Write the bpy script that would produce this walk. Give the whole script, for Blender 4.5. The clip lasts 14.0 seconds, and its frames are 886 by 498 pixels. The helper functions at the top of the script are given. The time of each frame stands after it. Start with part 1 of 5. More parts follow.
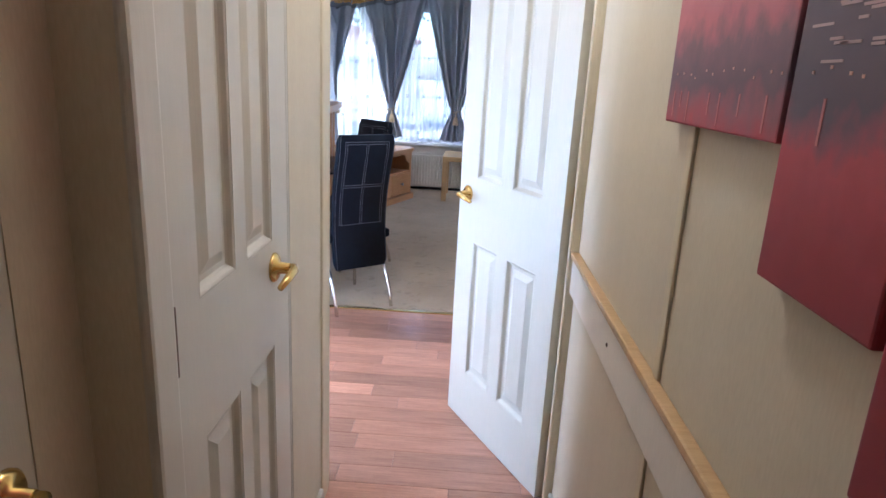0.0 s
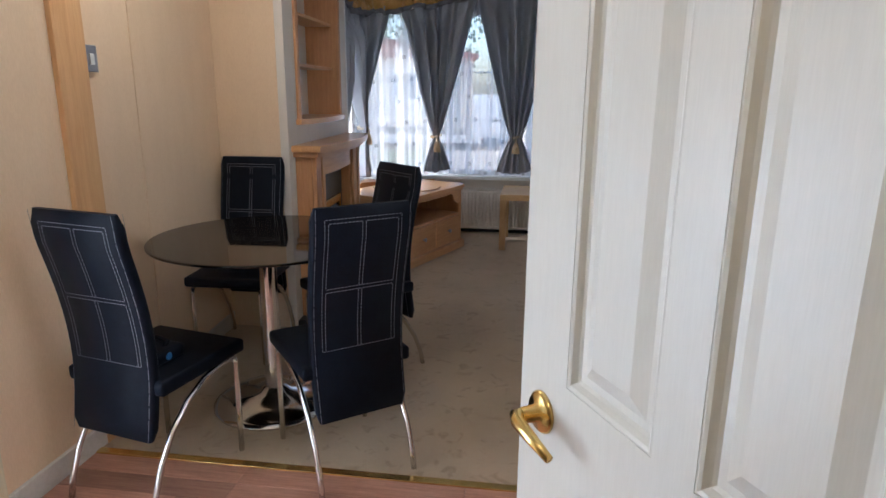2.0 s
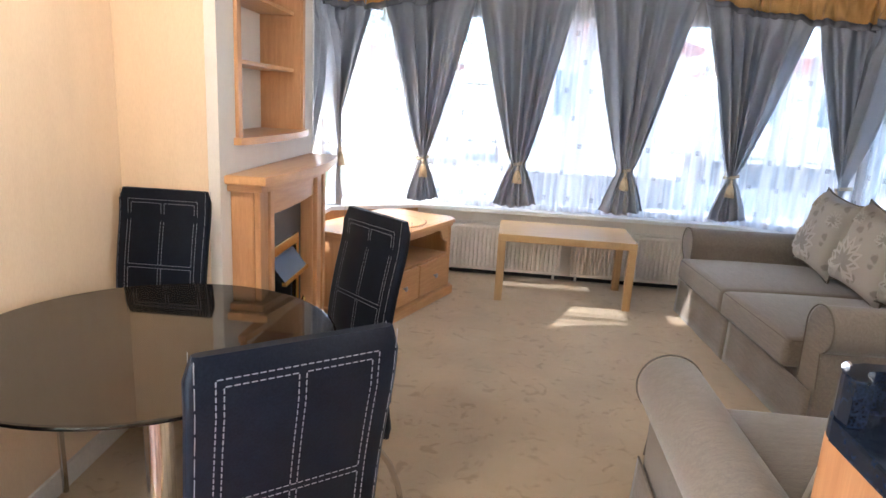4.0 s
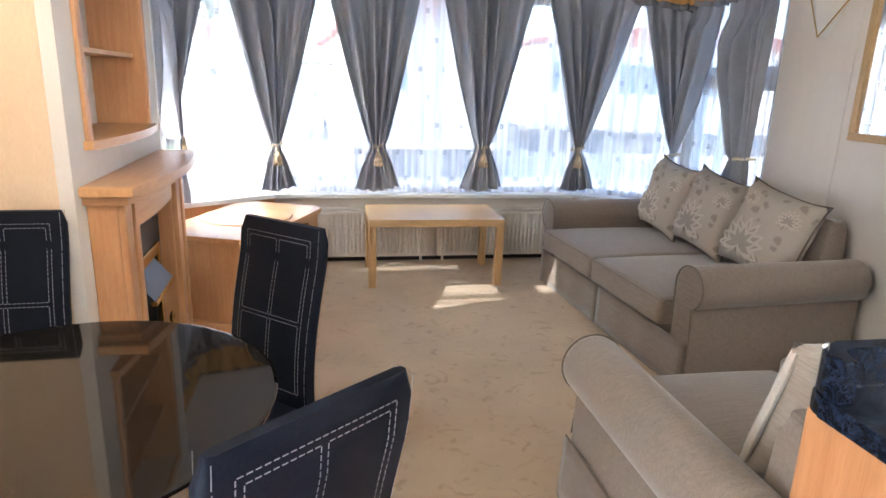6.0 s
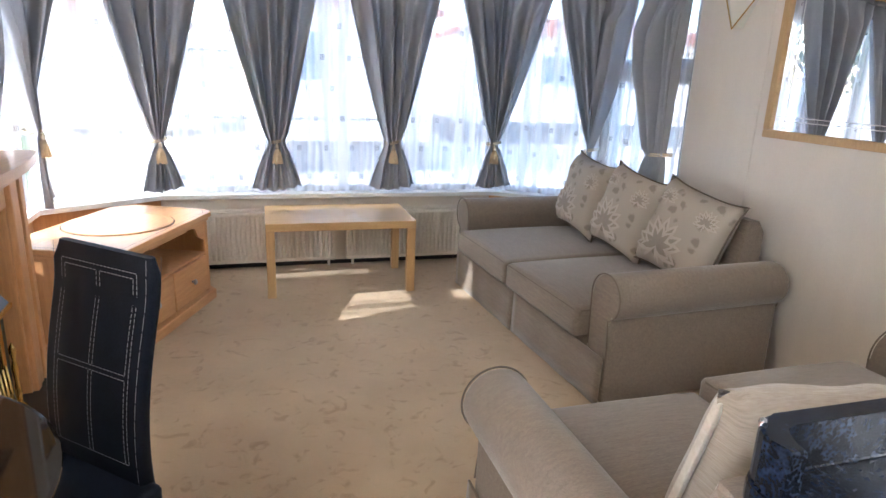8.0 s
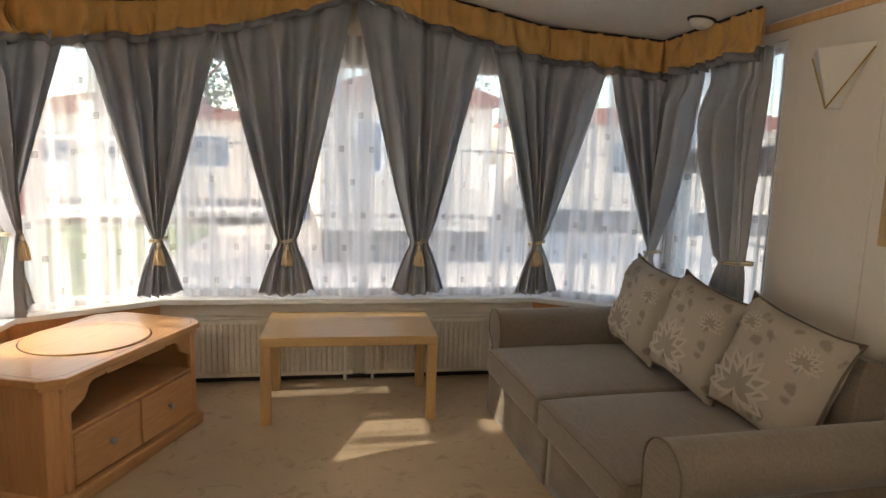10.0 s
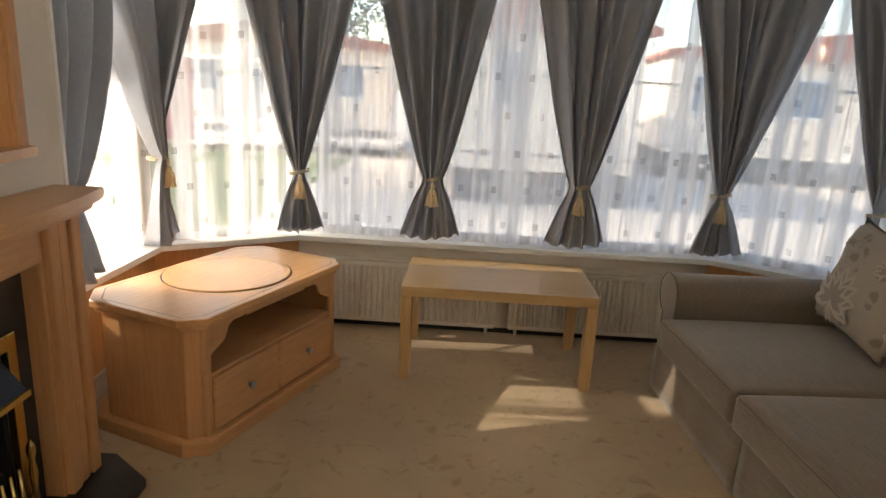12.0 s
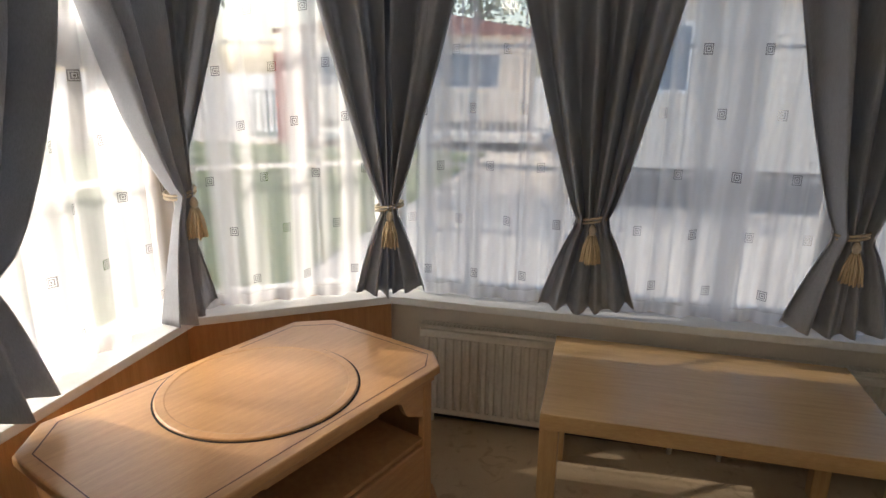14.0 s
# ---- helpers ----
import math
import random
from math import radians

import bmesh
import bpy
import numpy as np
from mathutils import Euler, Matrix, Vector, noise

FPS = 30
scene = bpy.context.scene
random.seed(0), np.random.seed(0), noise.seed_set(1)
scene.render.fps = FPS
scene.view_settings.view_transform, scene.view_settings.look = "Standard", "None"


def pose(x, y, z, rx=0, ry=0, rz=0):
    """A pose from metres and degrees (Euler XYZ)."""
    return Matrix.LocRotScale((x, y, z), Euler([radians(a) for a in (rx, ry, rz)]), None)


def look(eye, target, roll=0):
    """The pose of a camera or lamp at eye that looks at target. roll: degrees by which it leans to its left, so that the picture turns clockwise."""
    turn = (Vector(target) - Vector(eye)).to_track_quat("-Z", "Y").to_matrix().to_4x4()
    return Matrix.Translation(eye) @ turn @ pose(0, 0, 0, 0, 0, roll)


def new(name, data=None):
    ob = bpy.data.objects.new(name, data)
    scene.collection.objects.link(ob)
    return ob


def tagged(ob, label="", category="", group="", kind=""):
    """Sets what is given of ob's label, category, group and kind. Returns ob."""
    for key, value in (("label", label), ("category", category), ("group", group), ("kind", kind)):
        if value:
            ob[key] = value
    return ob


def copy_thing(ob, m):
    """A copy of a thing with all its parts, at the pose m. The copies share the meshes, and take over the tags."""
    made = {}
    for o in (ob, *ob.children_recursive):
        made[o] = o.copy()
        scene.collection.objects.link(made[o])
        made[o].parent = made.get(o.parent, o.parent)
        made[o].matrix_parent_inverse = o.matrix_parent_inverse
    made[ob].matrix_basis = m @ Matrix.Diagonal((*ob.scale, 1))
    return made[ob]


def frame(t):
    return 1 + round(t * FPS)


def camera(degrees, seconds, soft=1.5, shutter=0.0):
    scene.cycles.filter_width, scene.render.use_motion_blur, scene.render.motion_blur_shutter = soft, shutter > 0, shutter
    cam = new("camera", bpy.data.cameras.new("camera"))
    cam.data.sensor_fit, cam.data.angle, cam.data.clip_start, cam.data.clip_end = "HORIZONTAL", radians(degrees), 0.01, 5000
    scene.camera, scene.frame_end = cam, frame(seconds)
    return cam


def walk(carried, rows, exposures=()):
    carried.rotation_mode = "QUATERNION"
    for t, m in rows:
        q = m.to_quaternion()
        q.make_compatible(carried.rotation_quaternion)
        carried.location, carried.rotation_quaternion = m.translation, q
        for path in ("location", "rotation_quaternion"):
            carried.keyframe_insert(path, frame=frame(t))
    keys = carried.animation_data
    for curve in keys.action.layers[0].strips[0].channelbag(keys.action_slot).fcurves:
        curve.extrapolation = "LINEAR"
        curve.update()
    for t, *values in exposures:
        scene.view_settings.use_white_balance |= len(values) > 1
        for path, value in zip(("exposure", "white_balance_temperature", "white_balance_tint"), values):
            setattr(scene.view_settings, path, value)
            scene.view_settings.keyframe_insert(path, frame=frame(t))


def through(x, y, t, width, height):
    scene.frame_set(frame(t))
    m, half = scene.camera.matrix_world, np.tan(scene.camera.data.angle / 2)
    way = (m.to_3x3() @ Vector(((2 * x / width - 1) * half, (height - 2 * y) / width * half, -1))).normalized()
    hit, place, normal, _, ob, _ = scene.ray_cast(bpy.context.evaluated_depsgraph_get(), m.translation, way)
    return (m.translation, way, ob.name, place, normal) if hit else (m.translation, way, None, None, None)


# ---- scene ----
cam = camera(70.8, 14.0)
PATH = [
    (0, (0.017, 0.153, 1.302), (-0.044, 2.082, 0.775), 3.0),
    (0.5, (0.005, 0.479, 1.32), (0.053, 2.407, 0.788), 0.5),
    (1, (0.041, 0.864, 1.347), (-0.036, 2.804, 0.869), 1.6),
    (1.5, (0.015, 1.276, 1.312), (-0.073, 3.226, 0.878), 2.2),
    (2, (-0.003, 1.593, 1.341), (-0.27, 3.513, 0.852), 0.5),
    (2.5, (-0.02, 1.925, 1.358), (-0.633, 3.758, 0.845), 1.3),
    (3, (-0.059, 2.182, 1.342), (-0.609, 4.036, 0.829), 2.0),
    (3.5, (-0.128, 2.419, 1.344), (-0.524, 4.305, 0.81), 3.0),
    (4, (-0.222, 2.592, 1.365), (-0.409, 4.531, 0.908), 3.2),
    (6.5, (-0.54, 2.733, 1.41), (-0.043, 4.6, 0.880), 1.9),
    (7, (-0.56, 2.764, 1.41), (0.079, 4.589, 0.883), 1.4),
    (7.5, (-0.459, 2.866, 1.415), (0.205, 4.683, 0.893), 0.2),
    (8, (-0.293, 3.013, 1.42), (0.273, 4.857, 0.883), 2.4),
    (10.5, (0.168, 3.634, 1.459), (0.336, 5.610, 1.204), 1.0),
    (11, (0.145, 3.643, 1.447), (0.039, 5.608, 1.085), 1.5),
    (11.5, (0.068, 3.759, 1.424), (-0.206, 5.677, 0.925), 3.2),
    (12, (-0.007, 4.032, 1.417), (-0.043, 5.969, 0.925), 3.2),
    (12.5, (-0.008, 4.280, 1.399), (-0.084, 6.223, 0.933), 1.3),
    (13, (-0.000, 4.604, 1.421), (-0.276, 6.530, 0.958), 3.6),
    (13.5, (-0.067, 4.942, 1.419), (-0.499, 6.840, 0.961), 5.1),
    (14, (-0.146, 5.299, 1.421), (-0.607, 7.167, 0.879), 0.7),
]
EXPOSURES = [
    (0.0, 2.35, 4700, 10), (0.5, 1.9, 4850, 10), (1.0, 1.65, 4950, 10), (1.5, 1.65, 5000, 10), (2.0, 1.55, 5350, 10), (2.6, 1.95, 5300, 10), (3.0, 2.15, 5200, 10), (3.5, 2.8, 5550, 10), (4.2, 3.05, 5650, 10),
    (8.2, 3.0, 5650, 10), (10.3, 1.95, 7400, 10), (11.5, 1.95, 7400, 10), (12.5, 1.75, 7300, 10), (14.0, 1.2, 6800, 10),
]
walk(cam, [(t, look(eye, target, roll)) for t, eye, target, roll in PATH], EXPOSURES)
# ---- world, sun, exposure ----
world = bpy.data.worlds.new("sky_world")
scene.world = world
world.use_nodes = True
wn = world.node_tree
sky = wn.nodes.new("ShaderNodeTexSky")
sky.sky_type = "NISHITA"
sky.sun_disc = False
sky.sun_elevation = radians(31.2)
sky.sun_rotation = radians(-91)
sky.dust_density = 2.2
wn.links.new(sky.outputs[0], wn.nodes["Background"].inputs[0])
wn.nodes["Background"].inputs[1].default_value = 0.15

sun = new("sun", bpy.data.lights.new("sun", "SUN"))
sun.data.energy, sun.data.angle, sun.data.color = 1.35, radians(0.6), (1.0, 0.93, 0.82)
sun.matrix_world = look((-20, 6.05, 12.36), (0.4, 6.73, 0.0))


def ceiling_lamp(x, y, z, watts, name):
    lp = new(name, bpy.data.lights.new(name, "POINT"))
    lp.data.energy, lp.data.shadow_soft_size, lp.data.color = watts, 0.09, (1.0, 0.86, 0.68)
    lp.location = (x, y, z)


# bulbs of two ceiling lamps: an unseen hall fill, added, and the dining end's
HALL_FILL, DINING_BULB = (-0.02, 1.50, 2.24), (-1.05, 3.85, 2.06)
ceiling_lamp(*HALL_FILL, 3.8, "hall_bulb")
ceiling_lamp(*DINING_BULB, 3.4, "dining_bulb")


# daylight of the glazed entrance door in the dining wall
entry = new("entrance_daylight", bpy.data.lights.new("entrance_daylight", "AREA"))
entry.data.shape, entry.data.size, entry.data.size_y = "RECTANGLE", 0.66, 0.9
entry.data.spread = radians(120)
entry.data.energy, entry.data.color = 5.4, (0.80, 0.90, 1.0)
entry.matrix_world = look((-1.70, 2.40, 0.75), (0.0, 2.30, 0.20))

# fill lamp in the added, unseen kitchen window; brightens the dining wall
kitchen = new("kitchen_fill", bpy.data.lights.new("kitchen_fill", "AREA"))
kitchen.data.shape, kitchen.data.size, kitchen.data.size_y = "RECTANGLE", 0.85, 0.9
kitchen.data.energy, kitchen.data.color = 8.5, (1.0, 0.94, 0.88)
kitchen.matrix_world = look((2.275, 2.62, 1.5), (0.0, 2.9, 1.2))


# ---- materials ----
def nodes_of(name):
    m = bpy.data.materials.new(name)
    m.use_nodes = True
    return m, m.node_tree.nodes, m.node_tree.links, m.node_tree.nodes["Principled BSDF"]


def surface(name, c1, c2, scale=6.0, stretch=(1, 1, 1), rough=0.5, bump=0.15, fine=60.0, metal=0.0, vary=0.0, rough2=None, dist=0.002, coat=0.0, broad=0.35, sheen=0.0, through=0.0):
    """Two scales of variation: broad mottling and fine grain, with relief."""
    m, n, l, b = nodes_of(name)
    tc = n.new("ShaderNodeTexCoord")
    mp = n.new("ShaderNodeMapping")
    mp.inputs["Scale"].default_value = stretch
    l.new(tc.outputs["Object"], mp.inputs[0])
    big = n.new("ShaderNodeTexNoise")
    big.inputs["Scale"].default_value, big.inputs["Detail"].default_value = scale, 5
    small = n.new("ShaderNodeTexNoise")
    small.inputs["Scale"].default_value, small.inputs["Detail"].default_value = fine, 4
    l.new(mp.outputs[0], big.inputs["Vector"])
    l.new(mp.outputs[0], small.inputs["Vector"])
    mixf = n.new("ShaderNodeMix")
    mixf.inputs[0].default_value = 1 - broad
    l.new(big.outputs[0], mixf.inputs[2])
    l.new(small.outputs[0], mixf.inputs[3])
    ramp = n.new("ShaderNodeValToRGB")
    ramp.color_ramp.elements[0].position, ramp.color_ramp.elements[1].position = 0.35, 0.65
    ramp.color_ramp.elements[0].color, ramp.color_ramp.elements[1].color = (*c1, 1), (*c2, 1)
    l.new(mixf.outputs[0], ramp.inputs[0])
    colour = ramp.outputs[0]
    if vary:
        oi = n.new("ShaderNodeObjectInfo")
        hs = n.new("ShaderNodeHueSaturation")
        mr = n.new("ShaderNodeMapRange")
        mr.inputs[3].default_value, mr.inputs[4].default_value = 1 - vary, 1 + vary
        l.new(oi.outputs["Random"], mr.inputs[0])
        l.new(mr.outputs[0], hs.inputs["Value"])
        l.new(colour, hs.inputs["Color"])
        colour = hs.outputs[0]
    l.new(colour, b.inputs["Base Color"])
    rr = n.new("ShaderNodeMapRange")
    rr.inputs[3].default_value, rr.inputs[4].default_value = rough, rough2 if rough2 is not None else min(1, rough + 0.12)
    l.new(small.outputs[0], rr.inputs[0])
    l.new(rr.outputs[0], b.inputs["Roughness"])
    b.inputs["Metallic"].default_value = metal
    b.inputs["Coat Weight"].default_value = coat
    b.inputs["Sheen Weight"].default_value = sheen
    if bump:
        bp = n.new("ShaderNodeBump")
        bp.inputs["Strength"].default_value, bp.inputs["Distance"].default_value = bump, dist
        l.new(mixf.outputs[0], bp.inputs["Height"])
        l.new(bp.outputs[0], b.inputs["Normal"])
    if through:
        tl, ms = n.new("ShaderNodeBsdfTranslucent"), n.new("ShaderNodeMixShader")
        ms.inputs[0].default_value = through
        l.new(colour, tl.inputs[0])
        l.new(b.outputs[0], ms.inputs[1])
        l.new(tl.outputs[0], ms.inputs[2])
        l.new(ms.outputs[0], n["Material Output"].inputs["Surface"])
    return m


def plain(name, c, rough=0.5, metal=0.0):
    m, n, l, b = nodes_of(name)
    b.inputs["Base Color"].default_value = (*c, 1)
    b.inputs["Roughness"].default_value, b.inputs["Metallic"].default_value = rough, metal
    return m


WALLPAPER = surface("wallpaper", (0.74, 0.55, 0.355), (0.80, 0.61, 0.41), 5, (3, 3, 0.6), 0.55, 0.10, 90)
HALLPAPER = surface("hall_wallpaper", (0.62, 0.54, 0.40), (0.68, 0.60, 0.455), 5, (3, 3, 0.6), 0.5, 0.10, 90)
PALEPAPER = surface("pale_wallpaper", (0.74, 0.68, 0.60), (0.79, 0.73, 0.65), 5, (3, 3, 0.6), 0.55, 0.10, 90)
CEILING = surface("ceiling_paint", (0.62, 0.61, 0.58), (0.72, 0.71, 0.68), 30, (1, 1, 1), 0.7, 0.2, 180)
DOORPAINT = surface("door_paint", (0.61, 0.575, 0.495), (0.645, 0.61, 0.53), 14, (8, 8, 0.5), 0.34, 0.12, 60)
TRIMCREAM = surface("cream_trim", (0.62, 0.53, 0.36), (0.70, 0.61, 0.44), 12, (8, 8, 0.6), 0.42, 0.1, 50)
WHITE = surface("white_upvc", (0.78, 0.78, 0.77), (0.84, 0.84, 0.83), 12, (1, 1, 1), 0.35, 0.03, 60)
BARWHITE = surface("white_glazing_bar", (0.90, 0.90, 0.90), (0.94, 0.94, 0.94), 12, (1, 1, 1), 0.4, 0.0, 60, through=0.9)
SKIRTWHITE = surface("skirting_paint", (0.62, 0.58, 0.52), (0.70, 0.66, 0.60), 12, (1, 1, 1), 0.45, 0.05, 60)
BEECH = surface("beech_veneer", (0.55, 0.275, 0.115), (0.67, 0.37, 0.165), 5, (1.2, 1.2, 14), 0.36, 0.08, 40, coat=0.15, broad=0.55)
BEECHV = surface("beech_veneer_upright", (0.55, 0.27, 0.11), (0.67, 0.36, 0.16), 5, (14, 14, 0.9), 0.38, 0.08, 40, coat=0.15, broad=0.55)
BEECHTOP = surface("beech_top", (0.60, 0.31, 0.125), (0.72, 0.405, 0.175), 5, (14, 1.0, 6), 0.30, 0.05, 40, coat=0.25, broad=0.55)
OAK = surface("oak_foil", (0.48, 0.30, 0.13), (0.60, 0.40, 0.19), 5, (1.1, 16, 4), 0.33, 0.08, 45, coat=0.15, broad=0.55)
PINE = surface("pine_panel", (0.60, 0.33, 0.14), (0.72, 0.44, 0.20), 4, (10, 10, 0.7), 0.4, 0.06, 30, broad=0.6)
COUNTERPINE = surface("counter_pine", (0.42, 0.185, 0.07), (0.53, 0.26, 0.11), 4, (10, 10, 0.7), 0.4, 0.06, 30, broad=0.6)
LAMINATE = surface("laminate_plank", (0.36, 0.165, 0.105), (0.58, 0.305, 0.20), 4, (1.3, 22, 1), 0.32, 0.06, 30, vary=0.28, coat=0.2, broad=0.55)
DARKWOOD = plain("dark_inlay", (0.12, 0.05, 0.02), 0.5)
GAP = plain("plank_joint", (0.05, 0.025, 0.018), 0.7)
BLACKLEATHER = surface("black_leather", (0.0035, 0.005, 0.010), (0.007, 0.010, 0.018), 20, (1, 1, 1), 0.42, 0.25, 260, dist=0.001)
BLACKLEATHER.node_tree.nodes["Principled BSDF"].inputs["Specular IOR Level"].default_value = 0.12
STITCH = plain("grey_thread", (0.24, 0.24, 0.26), 0.8)
CHROME = plain("chrome", (0.75, 0.75, 0.76), 0.12, 1.0)
BRASS = surface("brass", (0.72, 0.50, 0.16), (0.80, 0.58, 0.22), 20, (1, 1, 1), 0.18, 0.0, 90, metal=1.0)
DARKMETAL = plain("bronze_hinge", (0.10, 0.055, 0.03), 0.4, 1.0)
SOFAFABRIC = surface("sofa_fabric", (0.165, 0.130, 0.096), (0.265, 0.212, 0.160), 18, (0.7, 5, 5), 0.85, 0.35, 110, sheen=0.35, dist=0.003)
RIBBED = surface("ribbed_fabric", (0.30, 0.245, 0.185), (0.40, 0.335, 0.26), 14, (1, 1, 12), 0.8, 0.6, 30, sheen=0.3, dist=0.006)
PIPING = plain("piping", (0.15, 0.12, 0.09), 0.8)
CURTAIN = surface("grey_curtain", (0.34, 0.365, 0.415), (0.54, 0.57, 0.63), 10, (40, 40, 2), 0.38, 0.2, 60, sheen=0.2, through=0.24)
GREYBAND = surface("grey_band", (0.25, 0.255, 0.28), (0.33, 0.335, 0.365), 10, (40, 40, 3), 0.6, 0.15, 60, through=0.3)
GOLDCLOTH = surface("gold_cloth", (0.58, 0.31, 0.08), (0.80, 0.49, 0.16), 10, (30, 30, 3), 0.5, 0.2, 60, sheen=0.4, through=0.3)
TASSEL = surface("tassel_thread", (0.86, 0.68, 0.42), (0.93, 0.80, 0.58), 30, (60, 60, 2), 0.6, 0.3, 80, through=0.25)
CORD = surface("cord_thread", (0.62, 0.52, 0.38), (0.74, 0.65, 0.50), 60, (1, 1, 1), 0.7, 0.4, 200)
RADIATOR = surface("radiator_enamel", (0.66, 0.62, 0.55), (0.74, 0.70, 0.63), 10, (1, 1, 1), 0.4, 0.03, 50)
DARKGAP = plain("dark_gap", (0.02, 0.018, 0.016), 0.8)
SLATE = surface("black_hearth", (0.012, 0.012, 0.013), (0.03, 0.03, 0.032), 12, (1, 1, 1), 0.3, 0.06, 120)
SOOT = plain("soot_black", (0.008, 0.008, 0.008), 0.7)
COAL = surface("coal", (0.012, 0.011, 0.010), (0.06, 0.055, 0.05), 30, (1, 1, 1), 0.7, 0.6, 120)
PLASTIC = plain("white_plastic", (0.75, 0.73, 0.68), 0.4)
SWITCH = plain("switch_steel", (0.42, 0.42, 0.44), 0.35, 0.8)
GRAVEL = surface("gravel", (0.46, 0.43, 0.38), (0.62, 0.59, 0.54), 3, (1, 1, 1), 0.9, 0.5, 30, dist=0.02)
GRASS = surface("lawn", (0.07, 0.12, 0.03), (0.13, 0.20, 0.06), 3, (1, 1, 1), 0.9, 0.5, 40, dist=0.02)
CLADDING = surface("cream_cladding", (0.76, 0.68, 0.58), (0.82, 0.74, 0.64), 3, (1, 1, 1), 0.6, 0.05, 40)
ROOFTILE = surface("red_roof", (0.30, 0.10, 0.07), (0.40, 0.15, 0.10), 6, (1, 1, 1), 0.7, 0.2, 40)
DARKSKIRT = surface("skirt_brick", (0.16, 0.15, 0.15), (0.24, 0.23, 0.22), 6, (1, 1, 1), 0.8, 0.2, 40)
FARGLASS = plain("far_window", (0.16, 0.22, 0.30), 0.08)
LEAF = surface("leaf", (0.05, 0.09, 0.03), (0.10, 0.16, 0.05), 3, (1, 1, 1), 0.6, 0.0, 20)
BARK = surface("bark", (0.10, 0.07, 0.05), (0.17, 0.13, 0.09), 8, (1, 1, 0.3), 0.9, 0.5, 50)
REDPAINT = plain("red_paint", (0.40, 0.03, 0.03), 0.5)


def granite():
    m, n, l, b = nodes_of("dark_granite")
    tc = n.new("ShaderNodeTexCoord")
    v = n.new("ShaderNodeTexVoronoi")
    v.inputs["Scale"].default_value = 190
    w = n.new("ShaderNodeTexNoise")
    w.inputs["Scale"].default_value, w.inputs["Detail"].default_value = 45, 6
    r = n.new("ShaderNodeValToRGB")
    r.color_ramp.elements[0].position, r.color_ramp.elements[1].position = 0.42, 0.72
    r.color_ramp.elements[0].color, r.color_ramp.elements[1].color = (0.004, 0.006, 0.012, 1), (0.022, 0.032, 0.055, 1)
    l.new(tc.outputs["Object"], v.inputs["Vector"])
    l.new(tc.outputs["Object"], w.inputs["Vector"])
    mx = n.new("ShaderNodeMix")
    mx.inputs[0].default_value = 0.35
    l.new(w.outputs[0], mx.inputs[2])
    l.new(v.outputs["Distance"], mx.inputs[3])
    l.new(mx.outputs[0], r.inputs[0])
    l.new(r.outputs[0], b.inputs["Base Color"])
    b.inputs["Roughness"].default_value = 0.16
    b.inputs["Specular IOR Level"].default_value = 0.3
    return m


def carpet_material():
    """Beige cut pile: fine tufts, broad trodden patches and a few small darker tread marks."""
    m, n, l, b = nodes_of("carpet_pile")
    tc = n.new("ShaderNodeTexCoord")
    fine = n.new("ShaderNodeTexNoise")
    fine.inputs["Scale"].default_value, fine.inputs["Detail"].default_value = 240, 5
    mid = n.new("ShaderNodeTexNoise")
    mid.inputs["Scale"].default_value, mid.inputs["Detail"].default_value, mid.inputs["Roughness"].default_value = 2.2, 6, 0.6
    tread = n.new("ShaderNodeTexNoise")
    tread.inputs["Scale"].default_value, tread.inputs["Detail"].default_value, tread.inputs["Distortion"].default_value = 12.5, 2, 1.4
    for t in (fine, mid, tread):
        l.new(tc.outputs["Object"], t.inputs["Vector"])
    r = n.new("ShaderNodeValToRGB")
    r.color_ramp.elements[0].position, r.color_ramp.elements[1].position = 0.3, 0.72
    r.color_ramp.elements[0].color, r.color_ramp.elements[1].color = (0.40, 0.29, 0.17, 1), (0.62, 0.465, 0.29, 1)
    mx = n.new("ShaderNodeMix")
    mx.inputs[0].default_value = 0.45
    l.new(mid.outputs[0], mx.inputs[2])
    l.new(fine.outputs[0], mx.inputs[3])
    l.new(mx.outputs[0], r.inputs[0])
    r2 = n.new("ShaderNodeValToRGB")
    r2.color_ramp.elements[0].position, r2.color_ramp.elements[1].position = 0.30, 0.42
    r2.color_ramp.elements[0].color, r2.color_ramp.elements[1].color = (0.78, 0.755, 0.72, 1), (1, 1, 1, 1)
    l.new(tread.outputs[0], r2.inputs[0])
    mul = n.new("ShaderNodeMix")
    mul.data_type, mul.blend_type = "RGBA", "MULTIPLY"
    mul.inputs[0].default_value = 1.0
    l.new(r.outputs[0], mul.inputs[6])
    l.new(r2.outputs[0], mul.inputs[7])
    l.new(mul.outputs[2], b.inputs["Base Color"])
    b.inputs["Roughness"].default_value = 0.95
    b.inputs["Sheen Weight"].default_value = 0.3
    bp = n.new("ShaderNodeBump")
    bp.inputs["Strength"].default_value, bp.inputs["Distance"].default_value = 0.7, 0.006
    l.new(mx.outputs[0], bp.inputs["Height"])
    l.new(bp.outputs[0], b.inputs["Normal"])
    return m


